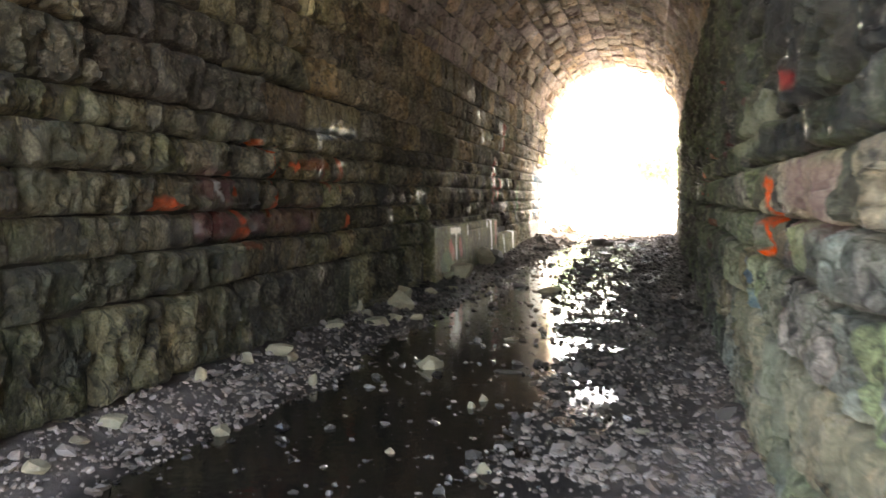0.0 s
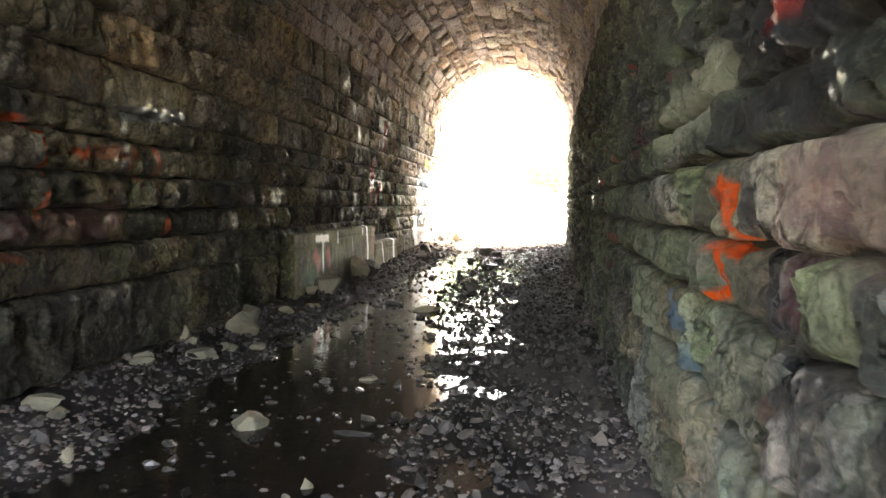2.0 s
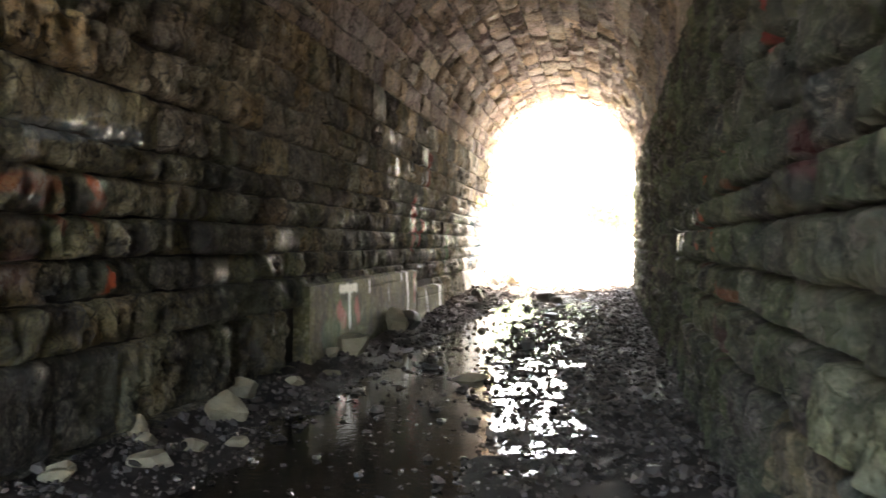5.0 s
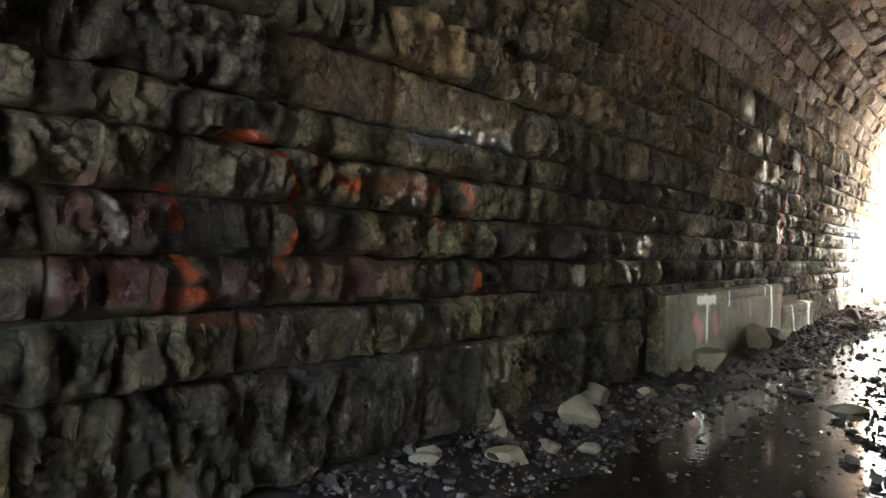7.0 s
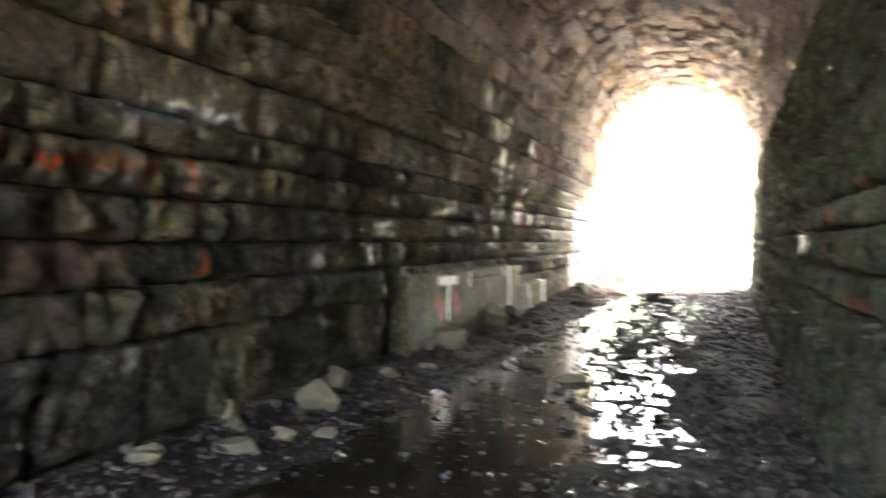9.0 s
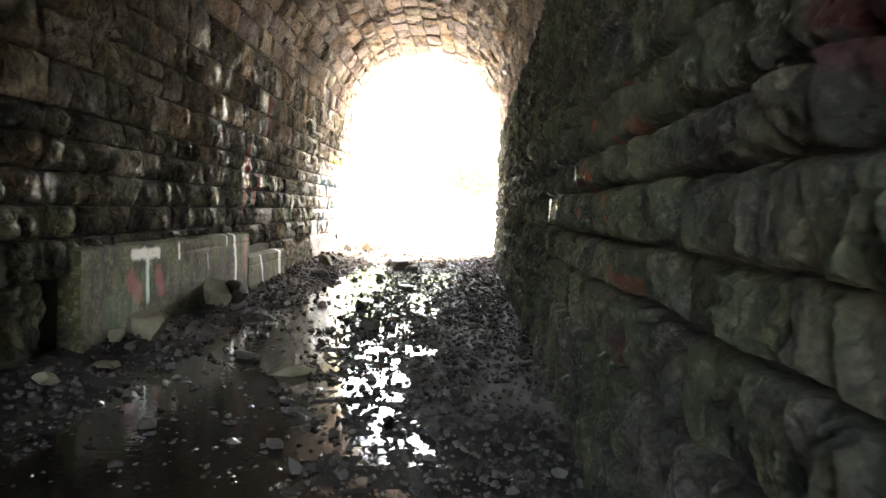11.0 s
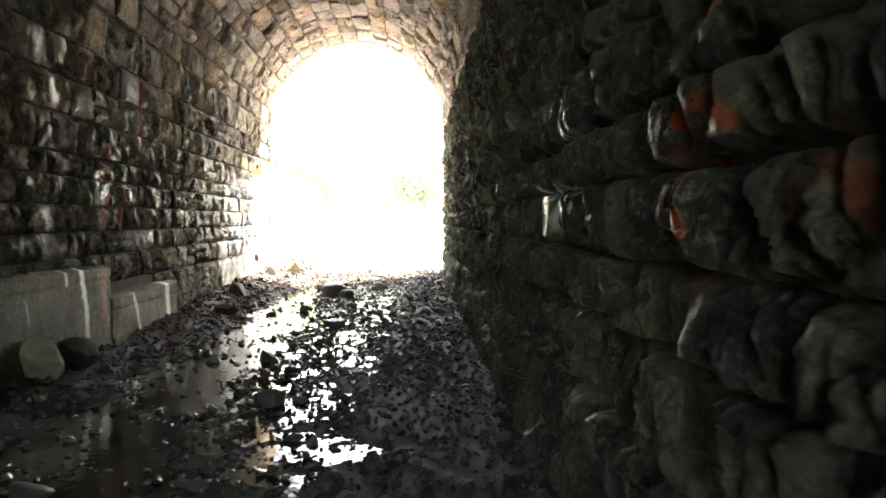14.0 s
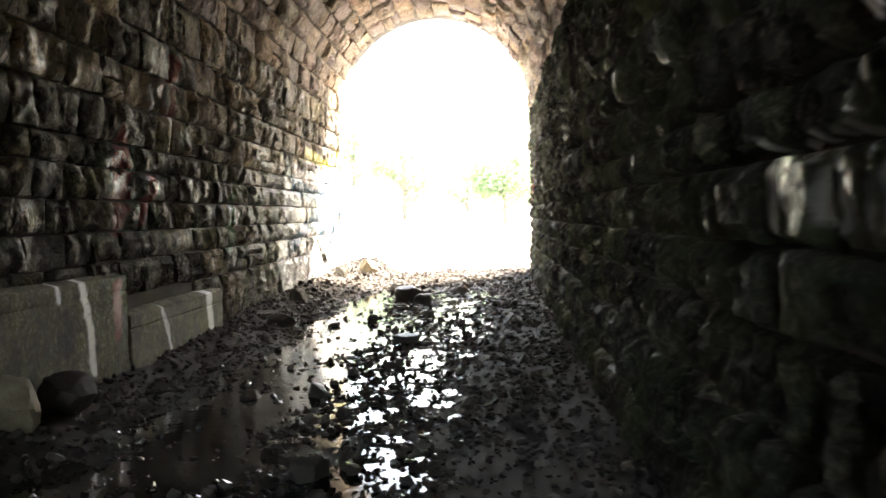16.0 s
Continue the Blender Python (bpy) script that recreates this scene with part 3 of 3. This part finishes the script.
def headwall(name, y, out):
    """The end wall round the bore's mouth."""
    mouth = [(x_west(y) - 0.03, -0.6), (x_west(y) - 0.03, 1.5)] + [(p[0], p[2]) for p in arc(y, 0.03)] + [(x_east(y) + 0.03, 1.5), (x_east(y) + 0.03, -0.6)]
    rim = []
    for x, z in mouth:
        rim.append((x, z))
    outer = [(-9, -0.6), (-9, 2.5)] + [(-9 + 17 * i / 24, 8.0) for i in range(25)] + [(8, 2.5), (8, -0.6)]
    ys = (y, y + 0.5 * out)
    return tagged(sheet_solid(name, [[(x, yy, z) for x, z in rim] for yy in ys], [[(x, yy, z) for x, z in outer] for yy in ys], MORTAR),
                  "weathered stone end wall around the tunnel mouth", "wall", kind="structure")


headwall("wall_north", Y_END + 0.005, 1)
headwall("wall_south", Y_BACK - 0.005, -1)


# ---- floor ----
def floor_z(x, y):
    left = np.interp(y, [-3, 4, 7, 10, 12, 18, 24, 31, 40], [-2.75, -2.68, -2.5, -2.72, -2.6, -2.6, -2.3, -2.1, -2.0])
    deep = np.interp(y, [-3, 4, 8, 12, 16, 20, 24, 31], [-1.5, -1.0, -0.95, -1.3, -1.7, -1.7, -1.6, -1.6])
    shoal = np.interp(y, [-3, 4, 5.5, 8, 16, 22, 27, 31], [-0.9, -0.55, -0.3, -0.30, -0.30, 0.0, 0.2, 0.1])
    wob = (value_noise(x * 1.3, y * 1.1, 21, 3) - 0.5)
    xs = x + wob * 0.8 + (value_noise(x * 7, y * 7, 23, 2) - 0.5) * 0.16
    bank = np.interp(y, [-3, 10, 20, 26, 32], [0.13, 0.12, 0.15, 0.26, 0.3])
    z = bank * smoothstep(0.0, 1.0, (left - xs) / 0.95) + 0.012 * smoothstep(0, 0.12, left - xs)
    z = z + 0.045 * smoothstep(0, 1.3, xs - shoal) + 0.012 * smoothstep(-0.1, 0.25, xs - shoal)
    bed = (xs > left) & (xs < shoal)
    shallow = smoothstep(0, 0.35, xs - deep)
    z = np.where(bed, -0.020 * smoothstep(0, 0.2, xs - left) * (1 - shallow) - (0.002 + 0.003 * smoothstep(9, 13, y)) * shallow, z)
    z = z + (value_noise(x * 6, y * 6, 33, 3) - 0.5) * (0.012 + 0.022 * shallow * bed + 0.012 * (~bed))
    z = z + 0.12 * smoothstep(27, 32, y) * value_noise(x * 1.5, y * 1.5, 40, 2)
    return z


gx, gy = np.linspace(-4.1, 2.1, 125), np.linspace(-1.6, 32.4, 640)
fx, fy = [g.ravel() for g in np.meshgrid(gx, gy)]
i = (np.arange(len(gy) - 1)[:, None] * len(gx) + np.arange(len(gx) - 1)).ravel()
fz = floor_z(fx, fy)
# dry above the water; the fade along y puts the tunnel's shade into the mud
dry_and_lit = smoothstep(0.004, 0.05, fz) * (1 - 0.9 * smoothstep(4, 9.5, fy)) * (0.55 + 0.45 * smoothstep(-1.2, 0.4, fx))
floor = tagged(new("floor", mesh_of("floor", np.stack([fx, fy, fz], 1), np.stack([i, i + 1, i + len(gx) + 1, i + len(gx)], 1), MUD, np.stack([dry_and_lit, fz * 0, fz * 0, fz * 0 + 1], 1))),
               "wet muddy tunnel floor strewn with shale gravel", "floor", kind="structure")
wx, wy = np.linspace(-3.1, 0.5, 10), np.linspace(-1.4, 32, 60)
qx, qy = [g.ravel() for g in np.meshgrid(wx, wy)]
i = (np.arange(59)[:, None] * 10 + np.arange(9)).ravel()
tagged(new("water", mesh_of("water", np.stack([qx, qy, np.full(len(qx), -0.004)], 1), np.stack([i, i + 1, i + 11, i + 10], 1), WATER)),
       "shallow dark puddle of still water on the floor", "water", kind="structure")

# the land outside, one sheet to the horizon
hx = np.concatenate([-np.geomspace(900, 4.2, 30), np.linspace(-3, 3, 7), np.geomspace(4.2, 900, 30)])
hy = np.concatenate([-np.geomspace(900, 4, 30), np.array([-3.0, -2.2, -1.6, -1.2, -0.8]), np.linspace(0, 38, 58), np.geomspace(39, 900, 40)])
ax, ay = [g.ravel() for g in np.meshgrid(hx, hy)]
side = smoothstep(4.5, 14, np.abs(ax + 1)) * np.maximum(smoothstep(33, 40, ay), smoothstep(5, 12, -ay))
az = -0.45 + 0.47 * np.maximum(smoothstep(31.0, 32.4, ay), smoothstep(0.8, 1.5, -ay)) + side * (3.2 + 1.5 * value_noise(ax * 0.1, ay * 0.1, 3)) + 3.0 * smoothstep(70, 160, ay)
i = (np.arange(len(hy) - 1)[:, None] * len(hx) + np.arange(len(hx) - 1)).ravel()
tagged(new("ground", mesh_of("ground", np.stack([ax, ay, az], 1), np.stack([i, i + 1, i + len(hx) + 1, i + len(hx)], 1), EARTH)),
       "sunlit pale gravelly earth cutting outside the tunnel", "ground", kind="structure")


# ---- concrete repair along the foot of the west wall ----
def apron(name, y0, y1, top, seed, label):
    """A cast concrete facing with a worn top edge and a ragged foot."""
    rng = np.random.default_rng(seed)
    nu, nv = int((y1 - y0) / 0.025), 44
    a, b = [g.ravel() for g in np.meshgrid(np.linspace(0, 1, nu), np.linspace(0, 1, nv))]
    y = y0 + a * (y1 - y0)
    crown = top + 0.02 * (value_noise(y * 2, y * 0, seed, 3) - 0.5)
    z = -0.1 + b * (crown + 0.1)
    w = 0.13 + 0.012 * (value_noise(y * 3, z * 3, seed + 1, 4) - 0.5) - 0.10 * (1 - smoothstep(0, 0.035, crown - z)) ** 2 - 0.05 * (1 - smoothstep(0, 0.02, np.minimum(y - y0, y1 - y))) ** 2
    w = w + 0.015 * (1 - smoothstep(0.0, 0.012, np.abs(z - top + 0.16 + 0.01 * np.sin(y)))) * -1
    w = w + 0.05 * smoothstep(0.30, 0.05, z) * value_noise(y * 2.5, z * 2, seed + 5, 2)
    ring = np.concatenate([np.arange(nu), np.arange(1, nv) * nu + nu - 1, (nv - 1) * nu + np.arange(nu - 2, -1, -1), np.arange(nv - 2, 0, -1) * nu])
    y, z, w = np.concatenate([y, y[ring]]), np.concatenate([z, z[ring]]), np.concatenate([w, np.full(len(ring), -0.1)])
    co = west(y, z, w)
    i = (np.arange(nv - 1)[:, None] * nu + np.arange(nu - 1)).ravel()
    back = nu * nv + np.arange(len(ring))
    quads = np.concatenate([np.stack([i, i + 1, i + nu + 1, i + nu], 1), np.stack([ring, back, np.roll(back, -1), np.roll(ring, -1)], 1)])
    one = np.ones(len(y))
    tint = np.stack([one * rng.uniform(0.4, 0.6), one * 0.5, one * 0, one], 1)
    return tagged(new(name, mesh_of(name, co, quads, CONCRETE, tint, stroke_colour(y, z, PAINT_C))), label, "concrete patch", kind="structure")


apron("concrete_apron", 12.97, 18.72, 1.03, 3, "stained concrete facing with white drips at the wall's foot")
apron("concrete_apron", 18.74, 21.45, 0.65, 4, "lower stained concrete facing with white drips")


# ---- loose rocks ----
def rock(x, y, wide, deep, high, seed, mat, label, sink=0.25, turn=None, name="rock"):
    """A broken rock: a ball cut by random planes, then chipped."""
    rng = np.random.default_rng(seed)
    bm = bmesh.new()
    bmesh.ops.create_icosphere(bm, subdivisions=4, radius=1.0)
    dirs = rng.normal(size=(11, 3))
    dirs /= np.linalg.norm(dirs, axis=1, keepdims=True)
    cut = rng.uniform(0.46, 0.84, 11)
    for v in bm.verts:
        p = np.array(v.co)
        r = min(1.0, float(np.min(np.where(dirs @ p > 0.05, cut / np.maximum(dirs @ p, 0.05), 9))))
        v.co = Vector(p * r * (1 + 0.05 * noise.noise(v.co * 2.6 + Vector((seed, 0, 0))) + 0.035 * noise.noise(v.co * 8)))
    xs = [v.co.x for v in bm.verts], [v.co.y for v in bm.verts], [v.co.z for v in bm.verts]
    for v in bm.verts:
        for k, size in enumerate((wide, deep, high)):
            v.co[k] = (v.co[k] - (min(xs[k]) + max(xs[k])) / 2) / (max(xs[k]) - min(xs[k])) * size
    for f in bm.faces:
        f.smooth = True
    me = bpy.data.meshes.new(name)
    bm.to_mesh(me)
    bm.free()
    me.materials.append(mat)
    me.set_sharp_from_angle(angle=radians(28))
    ob = new(name, me)
    z = float(floor_z(np.array([x]), np.array([y]))[0])
    ob.matrix_world = pose(x, y, z + high * (0.5 - sink), 0, 0, rng.uniform(-40, 40) if turn is None else turn)
    return tagged(ob, label, "rock", "loose rocks on the tunnel floor")


PALE, DARK = "pale angular limestone rock lying on the gravel", "dark wet rock standing in the puddle"
for n, (x, y, wide, deep, high) in enumerate([
        (-3.10, 10.45, 0.36, 0.28, 0.32), (-3.36, 9.5, 0.22, 0.18, 0.20), (-3.22, 9.35, 0.24, 0.18, 0.12), (-2.95, 8.95, 0.30, 0.2, 0.12), (-2.9, 9.45, 0.2, 0.15, 0.11),
        (-2.7, 9.75, 0.18, 0.14, 0.10), (-3.32, 11.2, 0.32, 0.2, 0.22), (-3.25, 8.42, 0.22, 0.15, 0.10), (-3.1, 12.05, 0.2, 0.15, 0.14), (-2.98, 12.85, 0.26, 0.16, 0.08),
        (-3.05, 14.0, 0.42, 0.3, 0.36), (-3.2, 13.6, 0.22, 0.2, 0.16), (-3.22, 6.93, 0.26, 0.15, 0.13), (-3.08, 6.85, 0.14, 0.12, 0.1), (-3.28, 6.42, 0.17, 0.14, 0.14), (-3.22, 5.55, 0.09, 0.08, 0.15),
        (-2.62, 4.72, 0.13, 0.12, 0.11), (-3.25, 4.51, 0.19, 0.13, 0.11), (-2.55, 6.1, 0.09, 0.08, 0.12), (-3.3, 8.5, 0.2, 0.14, 0.12), (-3.2, 4.13, 0.12, 0.1, 0.06), (-3.04, 3.58, 0.15, 0.12, 0.08),
        (-0.83, 4.35, 0.10, 0.08, 0.07), (-1.44, 4.6, 0.08, 0.06, 0.06), (-1.14, 5.95, 0.075, 0.06, 0.09), (-1.18, 5.72, 0.06, 0.05, 0.08), (0.02, 5.28, 0.15, 0.12, 0.05)]):
    rock(x, y, wide, deep, high, 100 + n, ROCK, PALE)
rock(-1.82, 7.0, 0.25, 0.18, 0.17, 201, ROCK, "cream limestone rock standing in the puddle", 0.2, 10)
rock(-1.45, 13.1, 0.44, 0.24, 0.14, 202, ROCK, "long flat pale rock lying in the puddle", 0.25, 5)
rock(-1.34, 8.6, 0.17, 0.12, 0.07, 203, ROCK, "small flat pale rock in the puddle", 0.3)
rock(-1.11, 6.96, 0.26, 0.10, 0.05, 204, ROCK_DARK, "thin flat dark rock in the puddle", 0.3, 0)
rock(-3.1, 16.6, 0.36, 0.34, 0.44, 205, ROCK, "square pale stone block beside the concrete facing", 0.15, 10)
rock(-3.05, 17.15, 0.40, 0.36, 0.36, 206, ROCK_DARK, "dark stone block beside the concrete facing", 0.15)
rock(-2.55, 30.0, 0.42, 0.34, 0.40, 207, ROCK, "reddish brown stone block near the tunnel mouth", 0.2)
for n, (x, y, wide, deep, high) in enumerate([
        (-1.38, 18.2, 0.34, 0.2, 0.16), (-1.02, 16.0, 0.26, 0.2, 0.2), (-1.29, 25.9, 0.62, 0.4, 0.36), (-1.0, 25.4, 0.3, 0.3, 0.25), (-1.53, 23.0, 0.16, 0.14, 0.17), (-1.94, 18.1, 0.2, 0.16, 0.12),
        (-2.02, 13.8, 0.3, 0.2, 0.1), (-1.23, 19.1, 0.14, 0.12, 0.1), (-0.91, 21.1, 0.34, 0.22, 0.14), (-2.03, 22.6, 0.2, 0.16, 0.1), (-1.05, 17.5, 0.14, 0.12, 0.09), (-0.92, 19.4, 0.18, 0.15, 0.1),
        (-2.9, 28.4, 0.3, 0.26, 0.3), (-2.7, 22.3, 0.4, 0.3, 0.25), (-2.9, 24.2, 0.35, 0.3, 0.3), (-0.7, 14.9, 0.16, 0.14, 0.08), (-1.1, 15.2, 0.12, 0.12, 0.07), (-0.8, 23.6, 0.24, 0.2, 0.14), (-0.4, 27.2, 0.4, 0.3, 0.2), (-1.7, 27.8, 0.4, 0.3, 0.22)]):
    rock(x, y, wide, deep, high, 300 + n, ROCK_DARK, DARK)


# ---- trees outside ----
def tree(x, y, tall, seed):
    rng = np.random.default_rng(seed)
    ground_z = 0.02 + 3.9 * float(smoothstep(4.5, 14, abs(x + 1))) + 3.0 * float(smoothstep(70, 160, y))
    root = tagged(new("tree"), "leafy green broadleaf tree on the sunlit bank", "tree", "trees outside the tunnel")
    root.location = (x, y, ground_z)
    bm = bmesh.new()

    def limb(a, b, ra, rb):
        d = (b - a)
        m = Matrix.Translation((a + b) / 2) @ d.to_track_quat("Z", "Y").to_matrix().to_4x4()
        bmesh.ops.create_cone(bm, cap_ends=True, segments=8, radius1=ra, radius2=rb, depth=d.length, matrix=m)

    tips = []
    top = Vector((rng.normal(0, 0.3), rng.normal(0, 0.3), tall * 0.6))
    limb(Vector((0, 0, -1.8)), top, tall * 0.03, tall * 0.015)
    for k in range(22):
        a = top * rng.uniform(0.06, 1.0)
        t = rng.uniform(0, 6.28)
        b = a + Vector((math.cos(t), math.sin(t), rng.uniform(0.3, 1.1))) * tall * rng.uniform(0.16, 0.3)
        limb(a, b, tall * 0.011, tall * 0.004)
        tips.append(b)
    me = bpy.data.meshes.new("trunk")
    bm.to_mesh(me)
    bm.free()
    me.materials.append(BARK)
    part("trunk", me, root)
    n = 7000
    c = np.array([tips[int(q)] for q in rng.integers(0, len(tips), n)]) + rng.normal(size=(n, 3)) * tall * np.array([0.10, 0.10, 0.075])
    e1, e2 = rng.normal(size=(n, 3)), rng.normal(size=(n, 3))
    e1 *= 0.18 / np.linalg.norm(e1, axis=1, keepdims=True)
    e2 *= 0.115 / np.linalg.norm(e2, axis=1, keepdims=True)
    co = np.stack([c - e1, c - e2, c + e1, c + e2], 1).reshape(-1, 3)
    part("crown", mesh_of("crown", co, np.arange(4 * n).reshape(-1, 4), LEAF, smooth=False), root)


for n, (x, y, tall) in enumerate([(-13, 62, 9), (-7.5, 96, 11), (2.5, 88, 9), (13, 60, 9), (-1.5, 125, 12), (-14, 104, 12), (10, 108, 12), (-19, 85, 13), (18, 90, 13)]):
    tree(x, y, tall, 50 + n)


# ---- gravel ----
def pebbles(name, spots, sizes, mat, seed, label, flat=(0.3, 0.6)):
    """Many small chips as one object."""
    rng = np.random.default_rng(seed)
    n = len(spots)
    g = (1 + 5 ** 0.5) / 2
    ico = np.array([(-1, g, 0), (1, g, 0), (-1, -g, 0), (1, -g, 0), (0, -1, g), (0, 1, g), (0, -1, -g), (0, 1, -g), (g, 0, -1), (g, 0, 1), (-g, 0, -1), (-g, 0, 1)]) / 1.9
    tri = np.array([(0, 11, 5), (0, 5, 1), (0, 1, 7), (0, 7, 10), (0, 10, 11), (1, 5, 9), (5, 11, 4), (11, 10, 2), (10, 7, 6), (7, 1, 8),
                    (3, 9, 4), (3, 4, 2), (3, 2, 6), (3, 6, 8), (3, 8, 9), (4, 9, 5), (2, 4, 11), (6, 2, 10), (8, 6, 7), (9, 8, 1)])
    p = ico[None] * rng.uniform(0.6, 1.15, (n, 12, 1)) + rng.normal(0, 0.10, (n, 12, 3))
    p = p * (sizes[:, None, None] * 0.5) * np.stack([np.ones(n), rng.uniform(0.55, 0.95, n), rng.uniform(*flat, n)], 1)[:, None]
    lean = rng.normal(0, 0.22, (n, 2))
    t = rng.uniform(0, 6.28, n)
    x = p[..., 0] * np.cos(t)[:, None] - p[..., 1] * np.sin(t)[:, None]
    y = p[..., 0] * np.sin(t)[:, None] + p[..., 1] * np.cos(t)[:, None]
    z = p[..., 2] + x * lean[:, :1] + y * lean[:, 1:] + sizes[:, None] * 0.22 * flat[0] / 0.5
    co = np.stack([x + spots[:, :1], y + spots[:, 1:], z + floor_z(spots[:, 0], spots[:, 1])[:, None]], -1).reshape(-1, 3)
    faces = (np.arange(n)[:, None, None] * 12 + tri).reshape(-1, 3)
    return tagged(new(name, mesh_of(name, co, faces, mat, smooth=False)), label, "gravel", kind="stuff")


def scatter(seed, n, y0, y1, keep):
    rng = np.random.default_rng(seed)
    y = rng.uniform(y0, y1, n)
    x = rng.uniform(0, 1, n) * (x_east(y) - x_west(y) - 0.08) + x_west(y) + 0.04
    ok = rng.uniform(0, 1, n) < keep(x, y)
    return np.stack([x[ok], y[ok]], 1), rng


def dry(x, y):
    z = floor_z(x, y)
    clump = smoothstep(0.3, 0.62, value_noise(x * 2.2, y * 2.2, 77, 3))
    return np.where(z > 0.006, 0.35 + 0.65 * clump, np.where(z > -0.012, 0.28, 0.012))


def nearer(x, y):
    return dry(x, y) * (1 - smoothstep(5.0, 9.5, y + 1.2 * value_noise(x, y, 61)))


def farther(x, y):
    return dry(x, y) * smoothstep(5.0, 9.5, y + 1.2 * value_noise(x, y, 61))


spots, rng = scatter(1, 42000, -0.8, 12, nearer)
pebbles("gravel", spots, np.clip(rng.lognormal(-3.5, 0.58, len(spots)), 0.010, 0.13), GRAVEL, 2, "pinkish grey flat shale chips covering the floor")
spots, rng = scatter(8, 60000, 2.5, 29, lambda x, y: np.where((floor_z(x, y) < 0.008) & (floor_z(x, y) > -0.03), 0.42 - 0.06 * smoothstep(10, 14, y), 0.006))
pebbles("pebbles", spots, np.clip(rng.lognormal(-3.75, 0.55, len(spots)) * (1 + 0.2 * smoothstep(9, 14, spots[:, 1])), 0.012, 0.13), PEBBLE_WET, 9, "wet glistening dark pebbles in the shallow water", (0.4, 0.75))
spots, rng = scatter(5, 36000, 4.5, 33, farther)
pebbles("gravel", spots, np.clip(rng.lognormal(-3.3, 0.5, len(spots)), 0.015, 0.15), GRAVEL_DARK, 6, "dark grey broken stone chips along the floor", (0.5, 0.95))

# ---- stones of the walls and vault ----
LEVELS_W = [-0.25, 0.14, 0.78, 1.12, 1.40, 1.69, 1.98, 2.22, 2.62, 3.0, 3.40, SPRING]
LEVELS_E = [-0.25, 0.40, 0.80, 1.15, 1.40, 1.68, 1.90, 2.20, 2.55, 2.95, 3.40, SPRING]
# where the upright joints stand in the west wall's courses, by the course's foot
JOINTS_W = {0.14: (3.84, 4.63, 5.82, 6.58, 7.73, 9.33, 10.14, 11.67), 0.78: (3.9, 5.04, 6.25, 6.97, 8.08, 8.92, 9.55, 10.63, 12.3),
            1.12: (3.96, 5.06, 5.95, 7.16, 8.54, 9.79, 11.06, 12.24), 1.40: (3.97, 5.06, 5.9, 7.2, 7.68, 8.56, 9.24),
            1.69: (4.6, 5.3, 5.74, 7.52, 8.81, 10.05, 11.09), 1.98: (4.6, 5.3, 7.18, 10.59), 2.22: (4.28, 5.35, 7.15, 8.19, 9.94, 10.6),
            2.62: (5.39, 6.51, 8.08, 8.98, 11.01, 11.8, 13.44)}
JOINTS_E = {1.40: (12.5, 13.0, 13.45, 13.92)}
SMOOTH_W = [(8.2, 9.9, 2.2, 2.6), (7.7, 9.4, 0.1, 0.8), (7.1, 8.2, 2.2, 2.65)]
SMOOTH_E = [(12.9, 14.0, 1.4, 1.7)]


def behind_apron(y, z):
    return (13.1 < y < 18.6 and z < 0.9) or (18.6 <= y < 21.3 and z < 0.5)


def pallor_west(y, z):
    """Lowers the stones' tone in the upper courses near the entrance, and everywhere past y 12."""
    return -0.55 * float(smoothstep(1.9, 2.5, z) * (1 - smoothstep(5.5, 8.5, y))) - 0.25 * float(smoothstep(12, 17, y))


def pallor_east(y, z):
    """Darker, sooted stone high up; deeper in, the dim light is put into the stone's tone. Paler low down near the
    entrance.
    """
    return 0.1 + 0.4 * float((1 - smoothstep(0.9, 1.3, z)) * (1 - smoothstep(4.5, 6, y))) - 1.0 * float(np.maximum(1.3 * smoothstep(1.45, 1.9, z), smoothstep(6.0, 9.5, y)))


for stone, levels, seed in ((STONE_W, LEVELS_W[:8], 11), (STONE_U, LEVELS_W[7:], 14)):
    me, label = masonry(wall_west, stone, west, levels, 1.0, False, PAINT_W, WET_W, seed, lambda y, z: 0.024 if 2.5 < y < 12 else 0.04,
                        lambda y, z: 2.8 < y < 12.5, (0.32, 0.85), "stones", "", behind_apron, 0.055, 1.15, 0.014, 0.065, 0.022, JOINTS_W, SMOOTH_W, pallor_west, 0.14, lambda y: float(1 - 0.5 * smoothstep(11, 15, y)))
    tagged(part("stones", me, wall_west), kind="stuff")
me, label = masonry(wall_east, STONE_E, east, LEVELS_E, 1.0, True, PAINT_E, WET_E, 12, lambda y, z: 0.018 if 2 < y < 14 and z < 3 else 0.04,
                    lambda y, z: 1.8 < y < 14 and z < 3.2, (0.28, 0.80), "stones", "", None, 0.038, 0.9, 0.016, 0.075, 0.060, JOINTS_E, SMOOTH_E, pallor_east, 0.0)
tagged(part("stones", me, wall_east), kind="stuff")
RINGS = 18
me, label = masonry(vault_shell, STONE_C, vault, [k / RINGS for k in range(RINGS + 1)], 6.7, False, [], [], 13, lambda y, z: 0.045 if y > 8 else 0.07,
                    lambda y, z: False, (0.32, 0.85), "voussoirs", "", None, 0.08, 0.6, plainness=0.35)
tagged(part("voussoirs", me, vault_shell), kind="stuff")
